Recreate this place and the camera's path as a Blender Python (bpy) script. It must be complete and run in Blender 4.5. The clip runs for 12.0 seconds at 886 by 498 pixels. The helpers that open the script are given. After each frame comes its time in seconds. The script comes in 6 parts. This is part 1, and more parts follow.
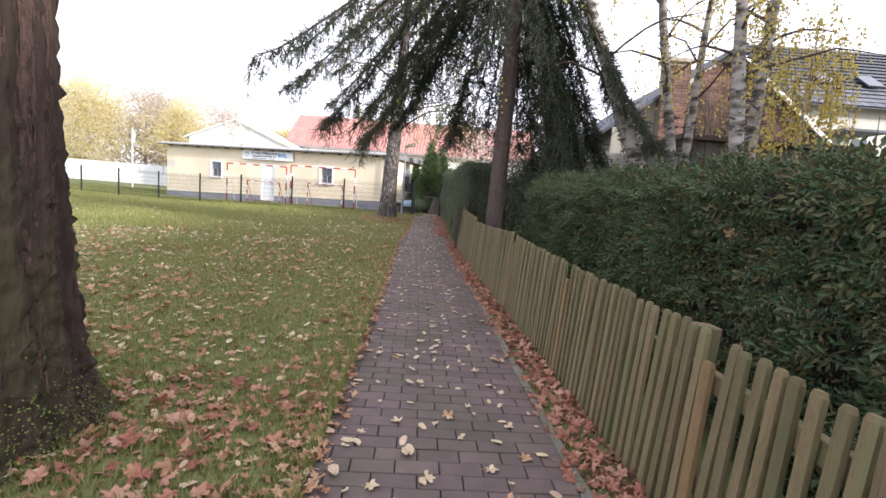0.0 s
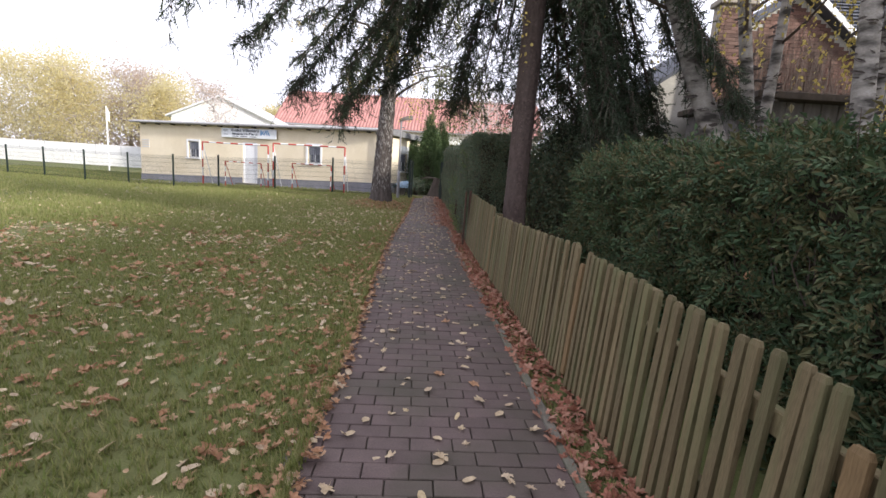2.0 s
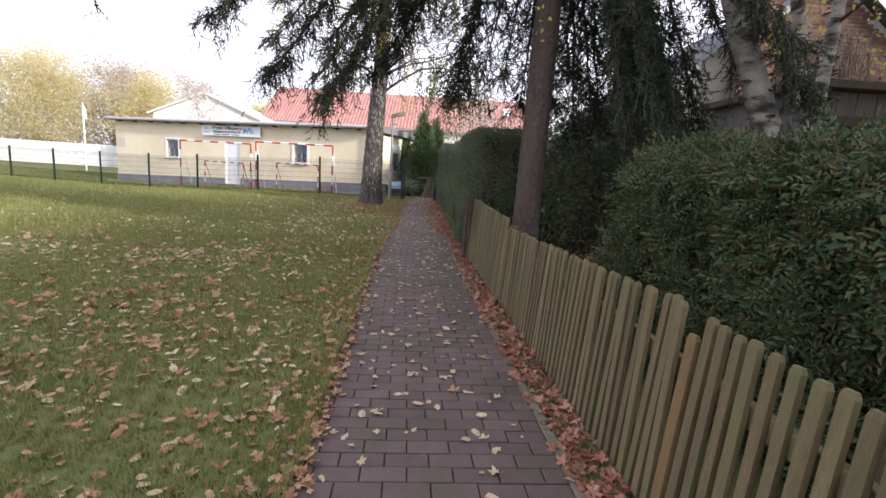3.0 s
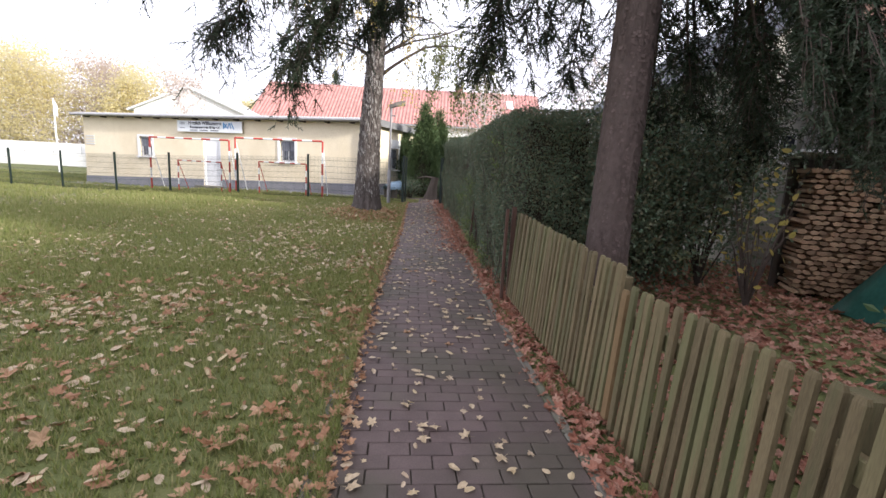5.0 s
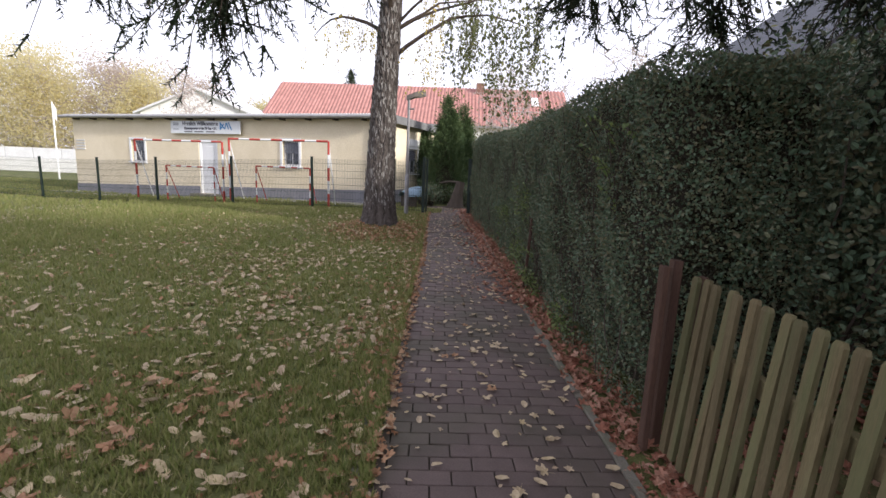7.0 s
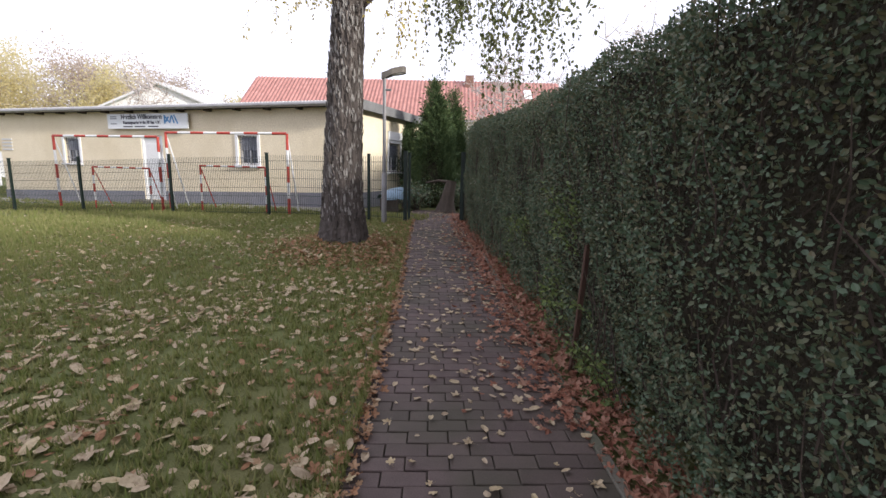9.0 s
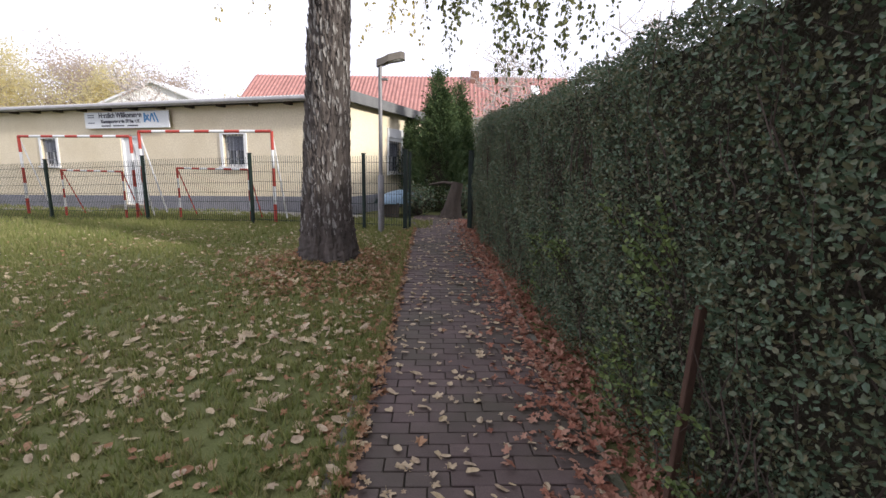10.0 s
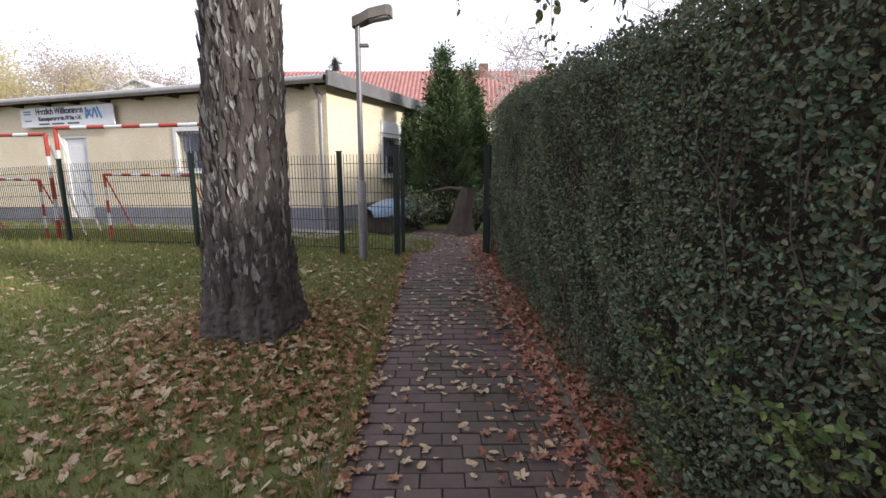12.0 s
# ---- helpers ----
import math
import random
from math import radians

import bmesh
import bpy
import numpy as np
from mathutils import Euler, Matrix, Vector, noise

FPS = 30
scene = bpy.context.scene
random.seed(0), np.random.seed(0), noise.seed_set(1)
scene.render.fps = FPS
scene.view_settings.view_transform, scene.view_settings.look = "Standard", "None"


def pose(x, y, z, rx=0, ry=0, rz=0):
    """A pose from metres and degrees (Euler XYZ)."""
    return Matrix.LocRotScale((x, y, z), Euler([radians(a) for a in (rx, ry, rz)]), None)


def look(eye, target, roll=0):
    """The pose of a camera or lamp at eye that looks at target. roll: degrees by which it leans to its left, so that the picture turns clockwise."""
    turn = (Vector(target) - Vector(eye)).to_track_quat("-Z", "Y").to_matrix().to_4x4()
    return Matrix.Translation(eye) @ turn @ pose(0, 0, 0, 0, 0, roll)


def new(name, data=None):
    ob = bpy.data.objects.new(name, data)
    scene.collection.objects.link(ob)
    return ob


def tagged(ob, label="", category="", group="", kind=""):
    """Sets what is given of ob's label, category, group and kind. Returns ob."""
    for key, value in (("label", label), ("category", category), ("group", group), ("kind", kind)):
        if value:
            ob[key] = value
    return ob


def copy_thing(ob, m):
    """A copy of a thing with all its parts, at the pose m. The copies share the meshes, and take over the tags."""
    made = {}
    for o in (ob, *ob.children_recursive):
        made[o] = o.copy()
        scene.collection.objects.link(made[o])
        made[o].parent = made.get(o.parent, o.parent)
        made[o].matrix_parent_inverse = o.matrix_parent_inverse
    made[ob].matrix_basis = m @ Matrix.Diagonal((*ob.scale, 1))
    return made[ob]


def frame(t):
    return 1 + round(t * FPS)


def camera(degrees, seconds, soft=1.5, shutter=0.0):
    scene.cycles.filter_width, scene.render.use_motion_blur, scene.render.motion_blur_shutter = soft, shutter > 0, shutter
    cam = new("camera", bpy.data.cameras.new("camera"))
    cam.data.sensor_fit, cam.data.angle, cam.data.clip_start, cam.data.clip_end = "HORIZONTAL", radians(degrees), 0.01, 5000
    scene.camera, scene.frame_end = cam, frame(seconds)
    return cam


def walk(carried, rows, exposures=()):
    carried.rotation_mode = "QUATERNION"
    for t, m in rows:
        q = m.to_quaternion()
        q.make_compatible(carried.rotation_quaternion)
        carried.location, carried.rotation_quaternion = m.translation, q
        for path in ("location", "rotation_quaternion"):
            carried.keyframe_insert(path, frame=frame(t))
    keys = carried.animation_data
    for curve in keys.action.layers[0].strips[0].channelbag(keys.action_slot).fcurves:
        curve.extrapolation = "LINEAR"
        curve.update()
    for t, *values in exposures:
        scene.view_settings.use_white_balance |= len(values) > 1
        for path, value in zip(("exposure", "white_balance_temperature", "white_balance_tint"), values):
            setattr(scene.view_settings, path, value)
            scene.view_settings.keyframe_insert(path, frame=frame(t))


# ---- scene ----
cam = camera(88.5, 12.0)
PATH = [
    (0, (0.402, 1.12, 1.231), (0.37, 3.106, 0.99), 4.6),
    (0.5, (0.317, 1.637, 1.234), (0.225, 3.617, 0.965), 4.5),
    (1, (0.322, 2.235, 1.256), (0.283, 4.216, 0.984), 4.4),
    (1.5, (0.28, 2.784, 1.252), (0.223, 4.754, 0.916), 3.8),
    (2, (0.275, 3.384, 1.26), (0.248, 5.356, 0.928), 3.8),
    (2.5, (0.199, 3.964, 1.271), (0.18, 5.935, 0.937), 3.8),
    (3, (0.164, 4.562, 1.289), (0.168, 6.534, 0.955), 3.7),
    (5, (-0.166, 6.832, 1.325), (-0.153, 8.801, 0.977), 3.1),
    (5.5, (-0.257, 7.454, 1.368), (-0.235, 9.425, 1.029), 2.9),
    (6, (-0.34, 8.109, 1.352), (-0.372, 10.079, 1.006), 2.6),
    (6.5, (-0.45, 8.75, 1.341), (-0.489, 10.719, 0.993), 2.7),
    (7, (-0.475, 9.369, 1.357), (-0.54, 11.338, 1.012), 2.4),
    (7.2, (-0.5, 9.574, 1.356), (-0.587, 11.542, 1.01), 2.3),
    (9, (-0.512, 11.858, 1.302), (-0.536, 13.827, 0.954), 1.5),
    (9.5, (-0.548, 12.49, 1.343), (-0.575, 14.459, 0.993), 1.2),
    (10, (-0.536, 13.123, 1.341), (-0.584, 15.09, 0.987), 1.0),
    (10.5, (-0.593, 13.747, 1.32), (-0.661, 15.714, 0.966), 0.6),
    (11, (-0.601, 14.316, 1.351), (-0.686, 16.282, 0.992), 0.3),
    (11.5, (-0.629, 14.932, 1.365), (-0.711, 16.898, 1.007), 0.2),
    (12, (-0.573, 15.606, 1.367), (-0.659, 17.572, 1.012), 0.2),
]
walk(cam, [(t, look(eye, target, roll)) for t, eye, target, roll in PATH], [(0, 0.8), (1.0, 0.72), (2.0, 0.38), (3.2, 0.45), (5.0, 0.66), (6.0, 0.42), (7.0, 0.12), (9.0, 0.08), (12.0, 0.0)])

# ---- light ----
SUN_AZ, SUN_EL = 120.0, 20.0        # degrees: bearing from +y towards +x, height
world = bpy.data.worlds.new("overcast_sky")
scene.world = world
world.use_nodes = True
wn = world.node_tree
wn.nodes.clear()
sky = wn.nodes.new("ShaderNodeTexSky")
sky.sky_type, sky.sun_disc = "NISHITA", False
sky.sun_elevation, sky.sun_rotation = radians(SUN_EL), radians(SUN_AZ)
sky.air_density, sky.dust_density, sky.ozone_density = 1.0, 4.0, 1.0
pale = wn.nodes.new("ShaderNodeHueSaturation")
pale.inputs["Saturation"].default_value = 0.22
cloud = wn.nodes.new("ShaderNodeMix")
cloud.data_type = "RGBA"
cloud.inputs[0].default_value = 0.72
cloud.inputs[7].default_value = (9.15, 9.2, 10.8, 1)      # the even cloud cover
bg = wn.nodes.new("ShaderNodeBackground")
bg.inputs["Strength"].default_value = 0.165
out = wn.nodes.new("ShaderNodeOutputWorld")
wn.links.new(sky.outputs[0], pale.inputs["Color"])
wn.links.new(pale.outputs[0], cloud.inputs[6])
wn.links.new(cloud.outputs[2], bg.inputs["Color"])
wn.links.new(bg.outputs[0], out.inputs["Surface"])

sun = new("sun", bpy.data.lights.new("sun", "SUN"))
sun.data.energy, sun.data.angle, sun.data.color = 4.6, radians(4), (1.0, 0.95, 0.88)
sa, se = radians(SUN_AZ), radians(SUN_EL)
sun.matrix_world = look((0, 0, 0), (-math.sin(sa) * math.cos(se), -math.cos(sa) * math.cos(se), -math.sin(se)))
sun.location = (30, -20, 30)

# ---- materials ----


def surface(name, a, b, scale=6.0, rough=0.8, bump=0.3, grain=60.0, metal=0.0, stain=None, stain_amount=0.4, stain_scale=0.8,
            vary=0.0, island=0.0, stretch=(1, 1, 1), coords="Object", see=0.0, palette=None, depth=0.01, spec=0.3):
    """Two tones mixed by noise, fine grain relief, larger stains; vary: tone by object, island: tone by piece of a joined mesh."""
    m = bpy.data.materials.new(name)
    m.use_nodes = True
    nt = m.node_tree
    bs = nt.nodes["Principled BSDF"]

    def node(kind, **inputs):
        nd = nt.nodes.new(kind)
        for k, v in inputs.items():
            nd.inputs[k].default_value = v
        return nd

    tc = node("ShaderNodeTexCoord")
    mp = node("ShaderNodeMapping")
    mp.inputs["Scale"].default_value = stretch
    if vary:
        oi = nt.nodes.new("ShaderNodeObjectInfo")
        ad = nt.nodes.new("ShaderNodeVectorMath")
        nt.links.new(tc.outputs[coords], ad.inputs[0])
        nt.links.new(oi.outputs["Location"], ad.inputs[1])
        nt.links.new(ad.outputs[0], mp.inputs["Vector"])
    else:
        nt.links.new(tc.outputs[coords], mp.inputs["Vector"])

    def noise_tex(sc, detail=4.0):
        nz = node("ShaderNodeTexNoise", Scale=sc, Detail=detail)
        nt.links.new(mp.outputs[0], nz.inputs["Vector"])
        return nz

    def mix(fac, c1, c2, blend="MIX"):
        mx = nt.nodes.new("ShaderNodeMix")
        mx.data_type, mx.blend_type = "RGBA", blend
        for sock, v in ((0, fac), (6, c1), (7, c2)):
            if hasattr(v, "is_linked"):
                nt.links.new(v, mx.inputs[sock])
            elif sock == 0:
                mx.inputs[0].default_value = v
            else:
                mx.inputs[sock].default_value = (*v, 1)
        return mx.outputs[2]

    def contrast(sock, lo, hi):
        mr = node("ShaderNodeMapRange")
        mr.inputs["From Min"].default_value, mr.inputs["From Max"].default_value = lo, hi
        nt.links.new(sock, mr.inputs["Value"])
        return mr.outputs[0]

    n1, n2 = noise_tex(scale), noise_tex(grain, 3.0)
    col = mix(contrast(n1.outputs[0], 0.3, 0.7), a, b)
    if palette:
        geo = nt.nodes.new("ShaderNodeNewGeometry")
        ramp = nt.nodes.new("ShaderNodeValToRGB")
        ramp.color_ramp.interpolation = "LINEAR"
        els = ramp.color_ramp.elements
        for i, c in enumerate(palette):
            e = els[i] if i < 2 else els.new(0.5)
            e.position = i / (len(palette) - 1)
            e.color = (*c, 1)
        nt.links.new(geo.outputs["Random Per Island"], ramp.inputs[0])
        col = mix(0.25, ramp.outputs[0], col)
    col = mix(0.35, col, mix(contrast(n2.outputs[0], 0.25, 0.75), tuple(v * 0.55 for v in a), tuple(min(1, v * 1.35) for v in b)))
    if stain:
        n3 = noise_tex(stain_scale, 6.0)
        mu = node("ShaderNodeMath")
        mu.operation = "MULTIPLY"
        mu.inputs[1].default_value = stain_amount
        nt.links.new(contrast(n3.outputs[0], 0.45, 0.65), mu.inputs[0])
        col = mix(mu.outputs[0], col, stain)
    if vary or island:
        if vary:
            src = nt.nodes.new("ShaderNodeObjectInfo").outputs["Random"]
        else:
            src = nt.nodes.new("ShaderNodeNewGeometry").outputs["Random Per Island"]
        amt = vary or island
        mr = node("ShaderNodeMapRange")
        mr.inputs["To Min"].default_value, mr.inputs["To Max"].default_value = 1 - amt, 1 + amt
        nt.links.new(src, mr.inputs["Value"])
        hs = node("ShaderNodeHueSaturation")
        nt.links.new(mr.outputs[0], hs.inputs["Value"])
        nt.links.new(col, hs.inputs["Color"])
        col = hs.outputs[0]
    nt.links.new(col, bs.inputs["Base Color"])
    bs.inputs["Roughness"].default_value, bs.inputs["Metallic"].default_value = rough, metal
    bs.inputs["Specular IOR Level"].default_value = spec
    if bump:
        bp = node("ShaderNodeBump", Strength=bump, Distance=depth)
        nt.links.new(n2.outputs[0], bp.inputs["Height"])
        nt.links.new(bp.outputs[0], bs.inputs["Normal"])
    if see:
        tr = nt.nodes.new("ShaderNodeBsdfTranslucent")
        nt.links.new(col, tr.inputs["Color"])
        ms = nt.nodes.new("ShaderNodeMixShader")
        ms.inputs[0].default_value = see
        nt.links.new(bs.outputs[0], ms.inputs[1])
        nt.links.new(tr.outputs[0], ms.inputs[2])
        nt.links.new(ms.outputs[0], nt.nodes["Material Output"].inputs["Surface"])
    return m


LAWN = surface("lawn_soil", (0.1, 0.125, 0.038), (0.15, 0.155, 0.058), 1.2, 0.95, 0.6, 90, stain=(0.18, 0.15, 0.075), stain_amount=0.4, stain_scale=0.5, depth=0.02)
GRASS = surface("grass_blade", (0.11, 0.16, 0.04), (0.2, 0.22, 0.07), 0.7, 0.7, 0, 30, palette=[(0.15, 0.195, 0.055), (0.24, 0.26, 0.08), (0.36, 0.32, 0.13), (0.45, 0.37, 0.2)], see=0.4)
BRICK = surface("clinker_paver", (0.09, 0.066, 0.062), (0.128, 0.093, 0.086), 9, 0.7, 0.4, 160, vary=0.12, stain=(0.07, 0.065, 0.045), stain_amount=0.7, stain_scale=1.6, depth=0.004, spec=0.3)
BRICKJ = surface("clinker_paver_joined", (0.09, 0.066, 0.062), (0.128, 0.093, 0.086), 9, 0.7, 0.4, 160, island=0.12, stain=(0.07, 0.065, 0.045), stain_amount=0.7, stain_scale=1.6, depth=0.004, spec=0.3)
SAND = surface("joint_sand", (0.035, 0.032, 0.026), (0.06, 0.054, 0.036), 8, 0.95, 0.5, 200)
KERB = surface("edging_concrete", (0.12, 0.11, 0.09), (0.19, 0.175, 0.145), 5, 0.9, 0.5, 120, vary=0.12, stain=(0.1, 0.11, 0.06), stain_amount=0.6, stain_scale=3)
PICKET = surface("weathered_picket", (0.105, 0.08, 0.041), (0.172, 0.136, 0.074), 3, 0.75, 0.4, 40, vary=0.22, stretch=(6, 6, 0.7), stain=(0.11, 0.125, 0.055), stain_amount=0.6, stain_scale=2, depth=0.004)
PICKET_NEW = surface("orange_picket", (0.15, 0.098, 0.047), (0.21, 0.143, 0.07), 3, 0.7, 0.4, 40, stretch=(6, 6, 0.7), depth=0.004)
BROWN_WOOD = surface("brown_post_wood", (0.06, 0.032, 0.024), (0.1, 0.055, 0.038), 3, 0.8, 0.4, 40, stretch=(6, 6, 0.7))
RENDER = surface("cream_render", (0.74, 0.63, 0.47), (0.8, 0.69, 0.53), 3, 0.9, 0.5, 25, stain=(0.6, 0.5, 0.34), stain_amount=0.35, stain_scale=0.7, depth=0.012)
PLINTH = surface("grey_plinth", (0.2, 0.2, 0.23), (0.26, 0.26, 0.29), 4, 0.85, 0.4, 60, stain=(0.16, 0.15, 0.15), stain_amount=0.5)
WHITE = surface("white_paint", (0.76, 0.76, 0.78), (0.83, 0.83, 0.84), 4, 0.5, 0.1, 60)
WHITE_WALL = surface("white_house_wall", (0.74, 0.73, 0.7), (0.82, 0.81, 0.79), 1, 0.9, 0.2, 20)
GREYWALL = surface("pale_grey_render", (0.42, 0.4, 0.36), (0.52, 0.5, 0.45), 1.5, 0.9, 0.4, 30, stain=(0.3, 0.28, 0.25), stain_amount=0.6)
BLIND = surface("grey_shutter", (0.14, 0.15, 0.18), (0.2, 0.21, 0.25), 4, 0.5, 0.1, 50)
GLASS = surface("window_glass", (0.03, 0.035, 0.045), (0.05, 0.055, 0.07), 1, 0.06, 0, 10, spec=0.6)
GUTTER = surface("zinc_gutter", (0.3, 0.29, 0.29), (0.4, 0.39, 0.39), 4, 0.45, 0.1, 50, metal=0.6)
FELT = surface("roof_felt", (0.12, 0.12, 0.125), (0.2, 0.2, 0.2), 3, 0.9, 0.4, 80)
SHEETROOF = surface("pale_roof_sheet", (0.55, 0.55, 0.56), (0.66, 0.66, 0.67), 2, 0.6, 0.2, 30)
# Clay red dulled towards pink, the haze before the far roof painted in.
TILE = surface("hazed_red_roof_tile", (0.35, 0.165, 0.145), (0.42, 0.21, 0.185), 2, 0.7, 0.3, 40, island=0.12)
SLATE = surface("dark_slate", (0.08, 0.085, 0.1), (0.13, 0.135, 0.155), 3, 0.85, 0.3, 40, island=0.2)
OLDBRICK = surface("old_red_brick", (0.13, 0.068, 0.055), (0.2, 0.115, 0.09), 6, 0.9, 0.5, 60, island=0.3, stain=(0.1, 0.075, 0.062), stain_amount=0.6)
MORTAR = surface("old_mortar", (0.3, 0.26, 0.22), (0.38, 0.34, 0.29), 6, 0.95, 0.5, 60)
GREEN_STEEL = surface("dark_green_steel", (0.008, 0.017, 0.014), (0.013, 0.025, 0.02), 5, 0.45, 0.1, 50)
RED_PAINT = surface("red_paint", (0.42, 0.05, 0.04), (0.5, 0.08, 0.06), 5, 0.5, 0.15, 50)
LAMP_STEEL = surface("galvanised_steel", (0.2, 0.195, 0.2), (0.27, 0.26, 0.27), 6, 0.5, 0.15, 60, metal=0.5)
LAMP_HEAD = surface("grey_brown_lamp_hood", (0.13, 0.115, 0.1), (0.18, 0.16, 0.14), 6, 0.5, 0.1, 60)
LENS = surface("clear_lamp_lens", (0.6, 0.6, 0.6), (0.7, 0.7, 0.7), 6, 0.15, 0, 60)
OAKBARK = surface("furrowed_bark", (0.026, 0.017, 0.014), (0.07, 0.046, 0.037), 5, 0.95, 1.0, 14, stretch=(2.2, 2.2, 0.35), stain=(0.09, 0.11, 0.035), stain_amount=0.35, stain_scale=0.9, depth=0.03)
OAKPLATE = surface("bark_plate", (0.055, 0.034, 0.027), (0.115, 0.074, 0.06), 9, 0.95, 0.6, 60, island=0.4, depth=0.01)
SPRUCESCALE = surface("bark_scale", (0.07, 0.05, 0.044), (0.125, 0.093, 0.083), 9, 0.95, 0.5, 70, island=0.22, depth=0.008)
BIRCHRIDGE = surface("birch_bark_ridge", (0.06, 0.05, 0.047), (0.13, 0.11, 0.1), 9, 0.95, 0.6, 60, island=0.4, depth=0.01)
MOSS = surface("moss", (0.09, 0.12, 0.03), (0.15, 0.17, 0.05), 9, 0.95, 0.3, 60, island=0.3)
OLDBIRCH = surface("old_birch_bark", (0.045, 0.038, 0.036), (0.13, 0.11, 0.1), 4, 0.95, 1.0, 12, stretch=(2, 2, 0.5), depth=0.03)
BIRCHPLATE = surface("pale_birch_flake", (0.19, 0.175, 0.165), (0.36, 0.34, 0.325), 14, 0.85, 0.4, 70)
SPRUCEBARK = surface("spruce_bark", (0.06, 0.043, 0.038), (0.11, 0.082, 0.073), 6, 0.95, 0.9, 26, stretch=(1, 1, 0.6), stain=(0.09, 0.07, 0.06), stain_amount=0.5, stain_scale=3, depth=0.02)
BIRCHBARK = surface("white_birch_bark", (0.3, 0.275, 0.25), (0.42, 0.39, 0.36), 5, 0.8, 0.4, 40, stretch=(1, 1, 2.5), stain=(0.05, 0.045, 0.04), stain_amount=1.0, stain_scale=2.6)
TWIG = surface("dark_twig", (0.055, 0.04, 0.035), (0.1, 0.075, 0.06), 10, 0.9, 0.3, 60)
# Bark of the far trees, paled: distance haze is put into the colour.
HAZEDBARK = surface("hazed_far_bark", (0.38, 0.34, 0.33), (0.48, 0.43, 0.41), 1, 0.9, 0, 10)
NEEDLE = surface("spruce_needle", (0.018, 0.035, 0.018), (0.045, 0.065, 0.035), 2, 0.6, 0, 30, palette=[(0.012, 0.028, 0.014), (0.03, 0.055, 0.028), (0.05, 0.07, 0.04), (0.06, 0.05, 0.035)], see=0.1)
THUJA = surface("thuja_spray", (0.03, 0.06, 0.03), (0.06, 0.1, 0.04), 2, 0.65, 0, 30, palette=[(0.025, 0.05, 0.026), (0.05, 0.09, 0.045), (0.085, 0.13, 0.06), (0.13, 0.155, 0.055), (0.22, 0.18, 0.07), (0.18, 0.1, 0.045)], see=0.12)
PRIVET = surface("privet_leaf", (0.045, 0.085, 0.05), (0.09, 0.14, 0.08), 1.1, 0.42, 0, 30, palette=[(0.06, 0.1, 0.062), (0.12, 0.175, 0.108), (0.175, 0.235, 0.145), (0.23, 0.285, 0.16), (0.27, 0.28, 0.1), (0.26, 0.17, 0.09)], see=0.2, spec=0.45)
# Dark brown with the shade inside hedges and cypresses put into the colour.
HEDGECORE = surface("hedge_shaded_core", (0.028, 0.024, 0.016), (0.055, 0.045, 0.03), 6, 0.95, 1.0, 40, depth=0.05)
CYPRESS = surface("cypress_spray", (0.03, 0.06, 0.025), (0.06, 0.1, 0.035), 2, 0.7, 0, 30, palette=[(0.045, 0.08, 0.04), (0.09, 0.14, 0.06), (0.2, 0.24, 0.1)], see=0.12)
LITTER = surface("fallen_maple_leaf", (0.3, 0.16, 0.09), (0.42, 0.26, 0.15), 20, 0.7, 0, 60, palette=[(0.19, 0.075, 0.04), (0.32, 0.14, 0.07), (0.4, 0.22, 0.12), (0.48, 0.36, 0.23)], see=0.1)
LITTER_PALE = surface("fallen_pale_leaf", (0.45, 0.36, 0.24), (0.58, 0.5, 0.36), 20, 0.65, 0, 60, palette=[(0.3, 0.18, 0.11), (0.42, 0.3, 0.21), (0.5, 0.42, 0.33), (0.5, 0.37, 0.18)], see=0.1)
LITTER_RED = surface("fallen_red_leaf", (0.26, 0.09, 0.06), (0.38, 0.16, 0.1), 20, 0.7, 0, 60, palette=[(0.16, 0.07, 0.048), (0.29, 0.135, 0.09), (0.4, 0.23, 0.16), (0.5, 0.36, 0.27)], see=0.1)
YELLOWLEAF = surface("yellow_birch_leaf", (0.5, 0.38, 0.08), (0.6, 0.48, 0.14), 4, 0.6, 0, 30, palette=[(0.34, 0.32, 0.1), (0.52, 0.42, 0.14), (0.62, 0.48, 0.15)], see=0.45)
GREENLEAF = surface("green_birch_leaf", (0.1, 0.12, 0.05), (0.16, 0.17, 0.07), 4, 0.6, 0, 30, palette=[(0.06, 0.085, 0.035), (0.13, 0.15, 0.06), (0.26, 0.24, 0.08)], see=0.3)
# Far foliage: whitened palettes carry the bright haze of the distance.
HAZEDYELLOW = surface("hazed_yellow_foliage", (0.5, 0.42, 0.16), (0.6, 0.52, 0.24), 0.4, 0.8, 0, 10, palette=[(0.78, 0.71, 0.45), (0.85, 0.79, 0.55), (0.9, 0.86, 0.68)], see=0.75)
HAZEDBROWN = surface("hazed_brown_foliage", (0.36, 0.26, 0.18), (0.44, 0.33, 0.24), 0.4, 0.8, 0, 10, palette=[(0.6, 0.53, 0.47), (0.7, 0.62, 0.55), (0.78, 0.71, 0.62)], see=0.7)
TARP_BLUE = surface("blue_grey_tarp", (0.14, 0.22, 0.3), (0.22, 0.31, 0.4), 4, 0.4, 0.2, 20)
TARP_GREEN = surface("green_tarp", (0.02, 0.085, 0.065), (0.035, 0.12, 0.095), 4, 0.4, 0.3, 20)
LOG = surface("split_firewood", (0.24, 0.13, 0.08), (0.42, 0.3, 0.19), 7, 0.85, 0.4, 60, vary=0.3)
